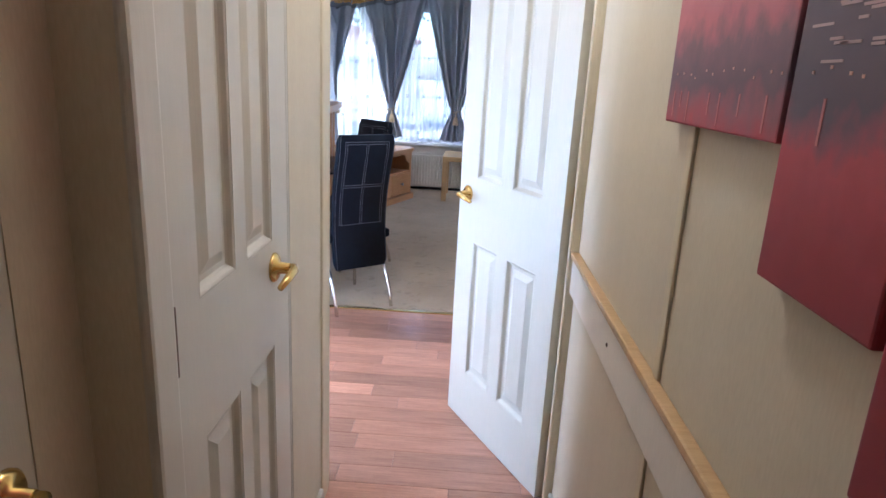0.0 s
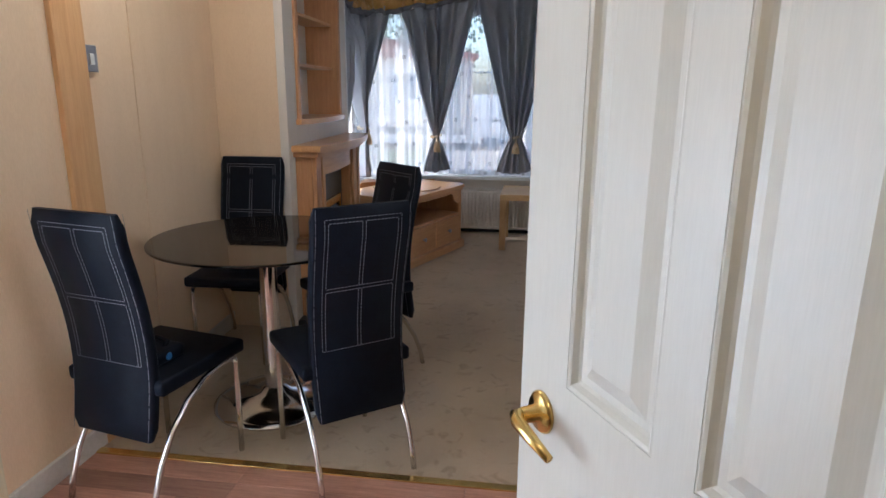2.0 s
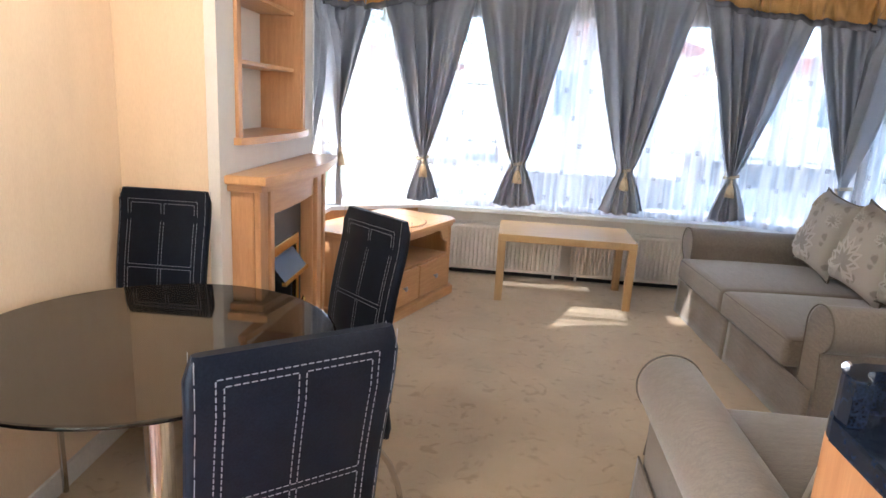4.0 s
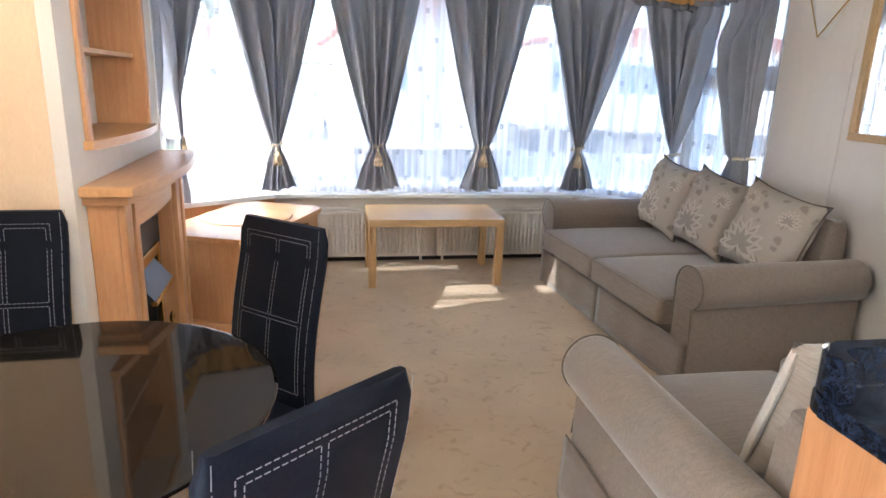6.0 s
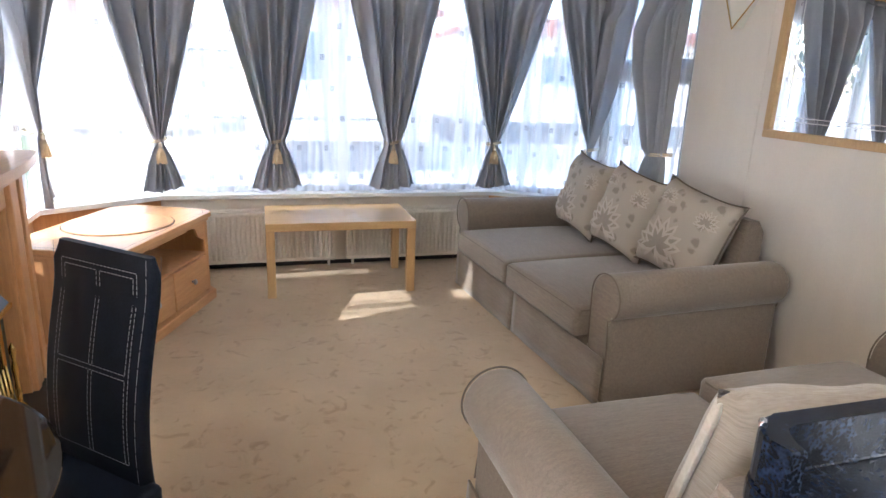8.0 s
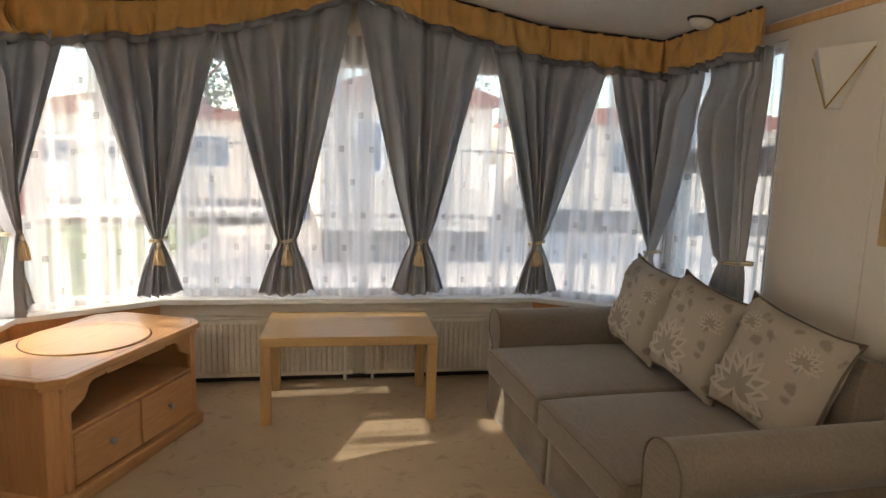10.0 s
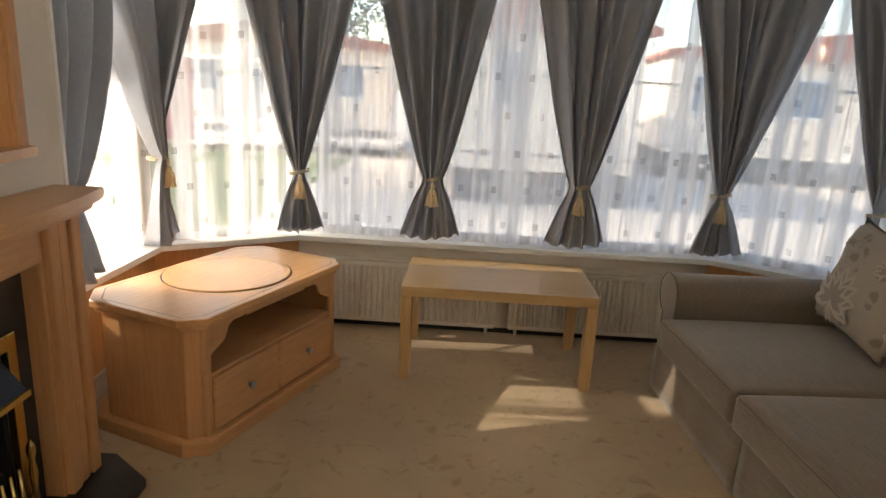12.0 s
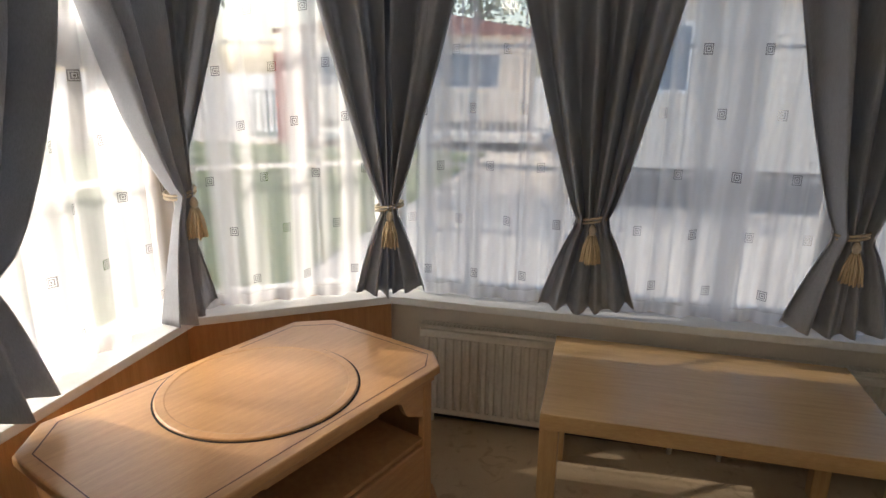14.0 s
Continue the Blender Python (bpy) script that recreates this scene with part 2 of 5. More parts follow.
def net_material():
    """White sheer with small grey woven square motifs; u and v in metres along the cloth."""
    m, n, l, b = nodes_of("white_net")
    uv = n.new("ShaderNodeUVMap")
    sep = n.new("ShaderNodeSeparateXYZ")
    l.new(uv.outputs[0], sep.inputs[0])

    def math_node(op, a, bb=None):
        q = n.new("ShaderNodeMath")
        q.operation = op
        for i, v in enumerate((a, bb)):
            if v is None:
                continue
            if isinstance(v, (int, float)):
                q.inputs[i].default_value = v
            else:
                l.new(v, q.inputs[i])
        return q.outputs[0]

    row = math_node("FLOOR", math_node("DIVIDE", sep.outputs[1], 0.205))
    shift = math_node("MULTIPLY", row, 0.37)
    cu = math_node("ADD", math_node("DIVIDE", sep.outputs[0], 0.235), shift)
    cv = math_node("DIVIDE", sep.outputs[1], 0.205)
    du = math_node("MULTIPLY", math_node("ABSOLUTE", math_node("SUBTRACT", math_node("FRACT", cu), 0.5)), 0.235)
    dv = math_node("MULTIPLY", math_node("ABSOLUTE", math_node("SUBTRACT", math_node("FRACT", cv), 0.5)), 0.205)
    d = math_node("MAXIMUM", du, dv)
    inside = math_node("LESS_THAN", d, 0.0175)
    ring = math_node("LESS_THAN", math_node("FRACT", math_node("DIVIDE", d, 0.0070)), 0.5)
    motif = math_node("MULTIPLY", inside, ring)
    hem = math_node("LESS_THAN", sep.outputs[1], 0.045)
    wn2 = n.new("ShaderNodeTexNoise")
    wn2.inputs["Scale"].default_value, wn2.inputs["Detail"].default_value = 3.0, 1.2
    band = n.new("ShaderNodeMapping")
    band.inputs["Scale"].default_value = (3.0, 0.12, 1)
    l.new(uv.outputs[0], band.inputs[0])
    l.new(band.outputs[0], wn2.inputs["Vector"])
    dif = n.new("ShaderNodeBsdfDiffuse")
    trl = n.new("ShaderNodeBsdfTranslucent")
    col = n.new("ShaderNodeMix")
    col.data_type = "RGBA"
    col.inputs[6].default_value, col.inputs[7].default_value = (0.90, 0.90, 0.92, 1), (0.24, 0.24, 0.26, 1)
    l.new(motif, col.inputs[0])
    l.new(col.outputs[2], dif.inputs[0])
    l.new(col.outputs[2], trl.inputs[0])
    cloth = n.new("ShaderNodeMixShader")
    cloth.inputs[0].default_value = 0.62
    l.new(dif.outputs[0], cloth.inputs[1])
    l.new(trl.outputs[0], cloth.inputs[2])
    tr = n.new("ShaderNodeBsdfTransparent")
    dens = math_node("ADD", math_node("ADD", math_node("MULTIPLY", motif, 0.30), math_node("MULTIPLY", hem, 0.25)), math_node("ADD", math_node("MULTIPLY", wn2.outputs[0], 3.4), -1.10))
    dens = math_node("MAXIMUM", math_node("MINIMUM", dens, 0.88), 0.38)
    mix = n.new("ShaderNodeMixShader")
    l.new(dens, mix.inputs[0])
    l.new(tr.outputs[0], mix.inputs[1])
    l.new(cloth.outputs[0], mix.inputs[2])
    l.new(mix.outputs[0], n["Material Output"].inputs["Surface"])
    return m


def glass_material(name, tint, alpha_rough=0.02):
    m, n, l, b = nodes_of(name)
    b.inputs["Base Color"].default_value = (*tint, 1)
    b.inputs["Transmission Weight"].default_value = 1.0
    b.inputs["Roughness"].default_value = alpha_rough
    b.inputs["IOR"].default_value = 1.45
    return m


def flower_material():
    """Pale cushion cloth with darker blotches and leaf shapes."""
    m, n, l, b = nodes_of("printed_cushion_cloth")
    tc = n.new("ShaderNodeTexCoord")
    v = n.new("ShaderNodeTexVoronoi")
    v.inputs["Scale"].default_value = 13
    no = n.new("ShaderNodeTexNoise")
    no.inputs["Scale"].default_value, no.inputs["Detail"].default_value = 14, 3
    l.new(tc.outputs["Object"], no.inputs["Vector"])
    add = n.new("ShaderNodeMix")
    add.data_type = "VECTOR"
    add.inputs[0].default_value = 0.08
    l.new(tc.outputs["Object"], add.inputs[4])
    l.new(no.outputs["Color"], add.inputs[5])
    l.new(add.outputs[1], v.inputs["Vector"])
    r = n.new("ShaderNodeValToRGB")
    e = r.color_ramp.elements
    e[0].position, e[1].position = 0.22, 0.34
    e[0].color, e[1].color = (0.29, 0.25, 0.20, 1), (0.44, 0.385, 0.315, 1)
    l.new(v.outputs["Distance"], r.inputs[0])
    l.new(r.outputs[0], b.inputs["Base Color"])
    b.inputs["Roughness"].default_value = 0.8
    f = n.new("ShaderNodeTexNoise")
    f.inputs["Scale"].default_value = 240
    l.new(tc.outputs["Object"], f.inputs["Vector"])
    bp = n.new("ShaderNodeBump")
    bp.inputs["Strength"].default_value, bp.inputs["Distance"].default_value = 0.3, 0.002
    l.new(f.outputs[0], bp.inputs["Height"])
    l.new(bp.outputs[0], b.inputs["Normal"])
    return m


GRANITE, CARPET, NET = granite(), carpet_material(), net_material()
PANE = glass_material("window_glass", (1, 1, 1), 0.0)
SMOKED = surface("smoked_glass", (0.010, 0.008, 0.007), (0.013, 0.011, 0.009), 3, (1, 1, 1), 0.03, 0.0, 40, rough2=0.05)
FLOWER = flower_material()
FLOWERPALE = surface("petal_print", (0.50, 0.44, 0.365), (0.56, 0.50, 0.42), 20, (1, 1, 1), 0.8, 0.1, 200)
FLOWERDARK = surface("petal_fill", (0.31, 0.27, 0.215), (0.37, 0.325, 0.265), 20, (1, 1, 1), 0.8, 0.1, 200)
MIRROR = plain("mirror_silver", (0.9, 0.9, 0.9), 0.01, 1.0)


# ---- helpers for things ----
def mesh_of(name, bm, mat, smooth=False):
    me = bpy.data.meshes.new(name)
    bmesh.ops.recalc_face_normals(bm, faces=bm.faces)
    if smooth:
        for f in bm.faces:
            f.smooth = True
    bm.to_mesh(me)
    bm.free()
    me.materials.append(mat)
    return me


def part(name, bm, mat, parent=None, label="", smooth=False):
    ob = new(name, mesh_of(name, bm, mat, smooth))
    if parent is not None:
        ob.parent = parent
    if label:
        ob["label"] = label
    return ob


def thing(name, label, category, group="", m=None, kind=""):
    e = new(name)
    if m is not None:
        e.matrix_basis = m
    return tagged(e, label, category, group, kind)


def box(bm, x0, x1, y0, y1, z0, z1, bev=0.0, seg=2):
    vs = [bm.verts.new((x, y, z)) for x in (x0, x1) for y in (y0, y1) for z in (z0, z1)]
    fs = [bm.faces.new([vs[i] for i in q]) for q in ((0, 1, 3, 2), (4, 6, 7, 5), (0, 4, 5, 1), (2, 3, 7, 6), (0, 2, 6, 4), (1, 5, 7, 3))]
    if bev:
        es = {e for f in fs for e in f.edges}
        bmesh.ops.bevel(bm, geom=list(es), offset=bev, segments=seg, affect="EDGES", profile=0.6)
    return bm


def boxes(*args, bev=0.0, seg=2):
    bm = bmesh.new()
    for a in args:
        b2 = bmesh.new()
        box(b2, *a, bev=bev, seg=seg)
        me = bpy.data.meshes.new("t")
        b2.to_mesh(me)
        b2.free()
        bm.from_mesh(me)
        bpy.data.meshes.remove(me)
    return bm


def prism(bm, poly, z0, z1, bev=0.0, seg=2, axis="z"):
    """A polygon of (a, b) pushed from z0 to z1; axis names the pushing direction."""
    def at(a, b, c):
        return {"z": (a, b, c), "y": (a, c, b), "x": (c, a, b)}[axis]
    lo = [bm.verts.new(at(a, b, z0)) for a, b in poly]
    hi = [bm.verts.new(at(a, b, z1)) for a, b in poly]
    n = len(poly)
    fs = [bm.faces.new(lo[::-1]), bm.faces.new(hi)]
    caps = {e for f in fs for e in f.edges}
    for i in range(n):
        fs.append(bm.faces.new((lo[i], lo[(i + 1) % n], hi[(i + 1) % n], hi[i])))
    if bev:
        bmesh.ops.bevel(bm, geom=list(caps), offset=bev, segments=seg, affect="EDGES", profile=0.6)
    return bm


def lathe(bm, prof, seg=24, m=Matrix()):
    """Turn a profile of (radius, height) round z."""
    rings = []
    for r, z in prof:
        rings.append([bm.verts.new(m @ Vector((r * math.cos(2 * math.pi * k / seg), r * math.sin(2 * math.pi * k / seg), z))) for k in range(seg)])
    for a, b in zip(rings, rings[1:]):
        for k in range(seg):
            bm.faces.new((a[k], a[(k + 1) % seg], b[(k + 1) % seg], b[k]))
    bm.faces.new(rings[0][::-1])
    bm.faces.new(rings[-1])
    return bm


def tube(bm, pts, r, seg=10, closed=False):
    """A round bar along points; r may be a list."""
    pts = [Vector(p) for p in pts]
    n = len(pts)
    rings, up = [], None
    for i, p in enumerate(pts):
        if closed:
            d = pts[(i + 1) % n] - pts[i - 1]
        else:
            d = pts[min(i + 1, n - 1)] - pts[max(i - 1, 0)]
        d.normalize()
        if up is None:
            up = Vector((0, 0, 1)) if abs(d.z) < 0.9 else Vector((1, 0, 0))
        side = d.cross(up)
        side.normalize()
        up = side.cross(d)
        rad = r[i] if isinstance(r, (list, tuple)) else r
        rings.append([bm.verts.new(p + rad * (math.cos(2 * math.pi * k / seg) * side + math.sin(2 * math.pi * k / seg) * up)) for k in range(seg)])
    pairs = list(zip(rings, rings[1:])) + ([(rings[-1], rings[0])] if closed else [])
    for a, b in pairs:
        for k in range(seg):
            bm.faces.new((a[k], a[(k + 1) % seg], b[(k + 1) % seg], b[k]))
    if not closed:
        bm.faces.new(rings[0][::-1])
        bm.faces.new(rings[-1])
    return bm


def pillow(bm, w, h, t, nx=16, ny=16, pinch=0.55, m=Matrix(), power=0.55):
    """A stuffed cushion in the xz plane, thickness along y, with drawn-out corners."""
    def at(i, j, s):
        u, v = 2 * i / nx - 1, 2 * j / ny - 1
        edge = max(0.0, (1 - u ** 4) * (1 - v ** 4)) ** power
        fall = 1 - 0.11 * (1 - abs(u) ** 3) * v * v
        wide = 1 - 0.11 * (1 - abs(v) ** 3) * u * u
        wob = 0.012 * noise.noise(Vector((u * 2.3, v * 2.1, s * 3.1)))
        return m @ Vector((u * w / 2 * wide, s * (t / 2 * edge + (wob if edge > 0.2 else 0)), v * h / 2 * fall))
    front = [[bm.verts.new(at(i, j, -1)) for j in range(ny + 1)] for i in range(nx + 1)]
    back = [[front[i][j] if i in (0, nx) or j in (0, ny) else bm.verts.new(at(i, j, 1)) for j in range(ny + 1)] for i in range(nx + 1)]
    for i in range(nx):
        for j in range(ny):
            bm.faces.new((front[i][j], front[i + 1][j], front[i + 1][j + 1], front[i][j + 1]))
            bm.faces.new((back[i][j], back[i][j + 1], back[i + 1][j + 1], back[i + 1][j]))
    return bm


def grid(bm, nu, nv, fn, uvs=None):
    """A sheet from fn(i, j) -> point; uvs(i, j) gives its cloth coordinates."""
    vs = [[bm.verts.new(fn(i, j)) for j in range(nv + 1)] for i in range(nu + 1)]
    lay = bm.loops.layers.uv.new("UVMap") if uvs else None
    for i in range(nu):
        for j in range(nv):
            idx = ((i, j), (i + 1, j), (i + 1, j + 1), (i, j + 1))
            f = bm.faces.new([vs[a][b] for a, b in idx])
            if lay:
                for lp, (a, b) in zip(f.loops, idx):
                    lp[lay].uv = uvs(a, b)
    return bm


def thick(ob, t, offset=0.0):
    md = ob.modifiers.new("thickness", "SOLIDIFY")
    md.thickness, md.offset = t, offset
    return ob


def structure(ob, label, category):
    return tagged(ob, label, category, kind="structure")


# ---- the large structure ----
LEFT, RIGHT, RIDGE, FAR = -1.63, 2.20, 0.285, 7.64
DINE_A, DINE_B = -1.605, -1.700  # the dining wall at its two ends
BACK, DOORWALL, DOORWALL2 = -1.4, 1.88, 1.97
HALL_L, HALL_R, RECESS = -0.375, 0.345, -0.455


def ceil_z(x):
    return 2.54 - 0.20 * abs(x - RIDGE)


def wall_y(x0, x1, y0, y1, openings=(), top=None):
    """A wall along y between x0 and x1, with openings (y0, y1, z0, z1)."""
    top = top or ceil_z((x0 + x1) / 2) + 0.02
    args, at = [], y0
    for a, b, lo, hi in sorted(openings):
        if a > at:
            args.append((x0, x1, at, a, 0, top))
        if lo > 0:
            args.append((x0, x1, a, b, 0, lo))
        args.append((x0, x1, a, b, hi, top))
        at = b
    if at < y1:
        args.append((x0, x1, at, y1, 0, top))
    return boxes(*args)


def wall_x(y0, y1, x0, x1, openings=()):
    args, at = [], x0
    top = 2.53
    for a, b, lo, hi in sorted(openings):
        if a > at:
            args.append((at, a, y0, y1, 0, top))
        if lo > 0:
            args.append((a, b, y0, y1, 0, lo))
        args.append((a, b, y0, y1, hi, top))
        at = b
    if at < x1:
        args.append((at, x1, y0, y1, 0, top))
    return boxes(*args)


# bay: the sill's front edge, and the wall's inner face 0.11 m behind it
SILL = [(-1.52, 6.13), (-1.52, 7.12), (-0.91, 7.53), (1.46, 7.53), (2.09, 7.12), (2.09, 6.20)]


def offset(pts, d):
    """The polyline moved outwards (to its left) by d, with mitred corners."""
    out = []
    for i, p in enumerate(pts):
        p = Vector(p)
        dirs = []
        if i > 0:
            dirs.append((p - Vector(pts[i - 1])).normalized())
        if i < len(pts) - 1:
            dirs.append((Vector(pts[i + 1]) - p).normalized())
        ns = [Vector((-q.y, q.x)) for q in dirs]
        nn = sum(ns, Vector((0, 0))).normalized()
        out.append(p + nn * d / nn.dot(ns[0]))
    return out


WIN = offset(SILL, 0.11)
WIN_OUT = offset(SILL, 0.21)
SILL_Z, HEAD_Z = 0.555, 2.06

bm = wall_y(LEFT - 0.10, LEFT, 6.0, 7.20, [(6.20, 7.12, SILL_Z, HEAD_Z)])
structure(part("wall_bay_side", bm, WALLPAPER), "cream wall with the bay's side window", "wall")
bm = wall_y(DINE_A - 0.12, DINE_A, DOORWALL2, 3.60, [(2.02, 2.74, 0.12, 2.0)], 2.27)
prism(bm, [(DINE_A, 3.60), (DINE_B, 4.90), (DINE_B - 0.1, 6.0), (DINE_B - 0.2, 6.0), (DINE_A - 0.12, 3.60)], 0, 2.27)
wall_left = structure(part("wall_left", bm, WALLPAPER), "cream embossed wallpaper wall with daylight openings", "wall")
bm = wall_y(RIGHT, RIGHT + 0.10, DOORWALL2, 7.20, [(6.26, 7.12, SILL_Z, HEAD_Z), (2.15, 3.10, 1.0, 2.0)])
wall_right = structure(part("wall_right", bm, PALEPAPER), "pale cream wallpaper wall behind the sofa", "wall")
bm = wall_x(DOORWALL, DOORWALL2, LEFT - 0.10, RIGHT + 0.10, [(-0.432, 0.345, 0, 1.98)])
structure(part("wall_doorway", bm, HALLPAPER), "cream partition wall with a doorway", "wall")
bm = wall_y(HALL_R, HALL_R + 0.08, BACK, DOORWALL)
structure(part("wall_hall_right", bm, HALLPAPER), "cream hall wall with a dado board", "wall")
bm = wall_y(HALL_L - 0.13, HALL_L, 0.862, DOORWALL, [(0.925, 1.484, 0, 1.968)])
structure(part("wall_hall_left", bm, HALLPAPER), "cream hall wall round a panelled door", "wall")
bm = wall_y(RECESS - 0.05, RECESS, BACK, 0.862, [(0.145, 0.755, 0, 1.968)])
structure(part("wall_hall_recess", bm, HALLPAPER), "cream recessed hall wall", "wall")
bm = wall_x(BACK - 0.08, BACK, RECESS - 0.12, HALL_R + 0.08)
structure(part("wall_hall_end", bm, HALLPAPER), "cream wall closing the hall", "wall")

# plain unseen outer walls, added to close the rooms beside the hall against daylight
structure(part("wall_bedroom_left", boxes((LEFT - 0.10, LEFT, BACK - 0.08, DOORWALL, 0, 2.27)), HALLPAPER), "plain unseen outer wall that keeps daylight out", "wall")
structure(part("wall_bedroom_right", boxes((RIGHT, RIGHT + 0.10, BACK - 0.08, DOORWALL, 0, 2.27)), HALLPAPER), "plain unseen outer wall that keeps daylight out", "wall")
structure(part("wall_back_left", boxes((LEFT, RECESS - 0.121, BACK - 0.08, BACK, 0, 2.53)), HALLPAPER), "plain unseen outer wall that keeps daylight out", "wall")
structure(part("wall_back_right", boxes((HALL_R + 0.081, RIGHT, BACK - 0.08, BACK, 0, 2.53)), HALLPAPER), "plain unseen outer wall that keeps daylight out", "wall")

# bay walls under and over the windows
for i, nm in ((1, "wall_bay_left"), (2, "wall_bay_front"), (3, "wall_bay_right")):
    bm = bmesh.new()
    quad = [WIN[i], WIN[i + 1], WIN_OUT[i + 1], WIN_OUT[i]]
    prism(bm, [tuple(q) for q in quad], 0, SILL_Z)
    prism(bm, [tuple(q) for q in quad], HEAD_Z, 2.53)
    structure(part(nm, bm, PALEPAPER if i == 2 else BEECHV), "low bay wall below the windows", "wall")

bm = bmesh.new()
for s in (-1, 1):
    x1 = RIDGE + s * 2.15
    prism(bm, [(RIDGE, 2.54), (x1, ceil_z(x1)), (x1, ceil_z(x1) + 0.08), (RIDGE, 2.62)], BACK - 0.1, 7.9, axis="y")
structure(part("ceiling", bm, CEILING), "shallow vaulted off-white ceiling", "ceiling")
bm = boxes((RIGHT - 0.014, RIGHT, DOORWALL2, 6.42, ceil_z(RIGHT) - 0.05, ceil_z(RIGHT) - 0.012), bev=0.003)
structure(part("trim_ceiling", bm, PINE), "narrow wooden cornice strip", "trim")

# floors
bm = boxes((LEFT - 0.1, RIGHT + 0.1, 3.525, 7.66, -0.06, 0.0))
structure(part("floor_carpet", bm, CARPET), "beige cut-pile carpet with tread marks", "floor")
bm = boxes((LEFT - 0.1, RIGHT + 0.1, BACK - 0.1, 3.50, -0.06, -0.006))
floor_hall = structure(part("floor", bm, GAP), "red-brown laminate plank floor", "floor")
bm = boxes((LEFT + 0.015, 0.34, 3.496, 3.530, -0.02, 0.006), bev=0.004)
structure(part("threshold_strip", bm, BRASS), "brass strip between laminate and carpet", "trim")

# skirtings
for nm, a in (("baseboard_left", (DINE_A, DINE_A + 0.015, DOORWALL2, 3.60, 0, 0.085)), ("baseboard_hall_left", (HALL_L, HALL_L + 0.014, 1.54, 1.79, 0, 0.07)),
              ("baseboard_hall_right", (HALL_R - 0.012, HALL_R, BACK, 1.85, 0, 0.07))):
    structure(part(nm, boxes(a, bev=0.004), SKIRTWHITE), "painted skirting board", "skirting")

# ---- doorway frame ----
def casing(name, label, args, m=TRIMCREAM):
    return structure(part(name, boxes(*args, bev=0.007), m), label, "door frame")


casing("door_frame_1", "cream moulded door frame", [(-0.415, -0.368, 1.805, 1.882, 0, 2.02), (-0.434, -0.369, 1.878, 1.902, 0, 1.985), (-0.434, -0.412, 1.900, 1.985, 0, 1.985)])
casing("door_frame_2", "cream moulded door frame with hinges", [(0.318, 0.352, 1.855, 1.878, 0, 2.02), (0.326, 0.362, 1.872, 1.985, 0, 1.985)])
casing("door_frame_3", "cream door head", [(-0.415, 0.352, 1.852, 1.882, 1.98, 2.04)])
casing("door_frame_4", "cream door frame in the hall", [(HALL_L - 0.005, HALL_L + 0.012, 0.858, 0.925, 0, 2.03), (HALL_L - 0.005, HALL_L + 0.012, 0.925, 1.53, 1.97, 2.03), (HALL_L - 0.004, HALL_L + 0.004, 1.482, 1.50, 0, 1.97)], DOORPAINT)


def panel_door(name, label, w, h, th, m, knob_side, lever, hinges):
    """A six-panel door: x 0..w from the hinge, front face towards -y."""
    d = thing(name, label, "door", m=m, kind="structure")
    part("slab", boxes((0, w, 0.0125, th - 0.0125, 0.006, h)), DOORPAINT, d)
    s, c = 0.165 * w, 0.10 * w
    cols = [(s, (w - c) / 2 - 0.008), ((w + c) / 2 - 0.008, w - s - 0.018)]
    rows = [(0.21, 0.735), (0.965, 1.60), (1.69, h - 0.10)]
    for y0, y1 in ((0.0, 0.013), (th - 0.013, th)):
        bars = [(0, cols[0][0]), (cols[0][1], cols[1][0]), (cols[1][1], w)]
        args = [(a, b, y0, y1, 0.006, h) for a, b in bars]
        zs = [0.006, *[z for r in rows for z in r], h]
        for k in range(0, len(zs), 2):
            for a, b in cols:
                args.append((a, b, y0, y1, zs[k], zs[k + 1]))
        part("stile_and_rail", boxes(*args), DOORPAINT, d)
    for face in (0, 1):
        for a, b in cols:
            for z0, z1 in rows:
                bmp = bmesh.new()
                y = 0.013 if face == 0 else th - 0.013
                o = -1 if face == 0 else 1
                # ogee ring, then a raised field
                steps = [(0.0, 0.012), (0.003, 0.013), (0.007, 0.011), (0.012, 0.004), (0.016, 0.001), (0.026, 0.001), (0.048, 0.0095)]
                loops = []
                for ins, out in steps:
                    loops.append([bmp.verts.new((xx, y + o * out, zz)) for xx, zz in ((a + ins, z0 + ins), (b - ins, z0 + ins), (b - ins, z1 - ins), (a + ins, z1 - ins))])
                for p, q in zip(loops, loops[1:]):
                    for k in range(4):
                        bmp.faces.new((p[k], p[(k + 1) % 4], q[(k + 1) % 4], q[k]))
                bmp.faces.new(loops[-1])
                part("panel", bmp, DOORPAINT, d)
    kx, kz = knob_side
    for sgn, y in ((-1, 0.0), (1, th)):
        hm = Matrix.Translation((kx, y, kz)) @ Euler((radians(90) * (1 if sgn < 0 else -1), 0, 0)).to_matrix().to_4x4()
        rose = bmesh.new()
        lathe(rose, [(0.031, 0), (0.031, 0.004), (0.026, 0.009), (0.013, 0.012), (0.011, 0.034)], 24, hm)
        hd = part("handle", rose, BRASS, d, "polished brass lever handle", True)
        lv = bmesh.new()
        yy = y + sgn * 0.042
        tube(lv, [(kx, y + sgn * 0.028, kz), (kx, yy, kz), (kx + lever * 0.012, yy + sgn * 0.004, kz), (kx + lever * 0.05, yy + sgn * 0.004, kz - 0.004), (kx + lever * 0.092, yy, kz - 0.012)], [0.010, 0.011, 0.010, 0.0085, 0.006], 12)
        part("lever", lv, BRASS, hd, "", True)
    for hz in hinges:
        part("hinge", boxes((-0.006, 0.004, -0.006, 0.003, hz - 0.04, hz + 0.04), bev=0.002), BRASS, d, "small brass butt hinge")
    return d


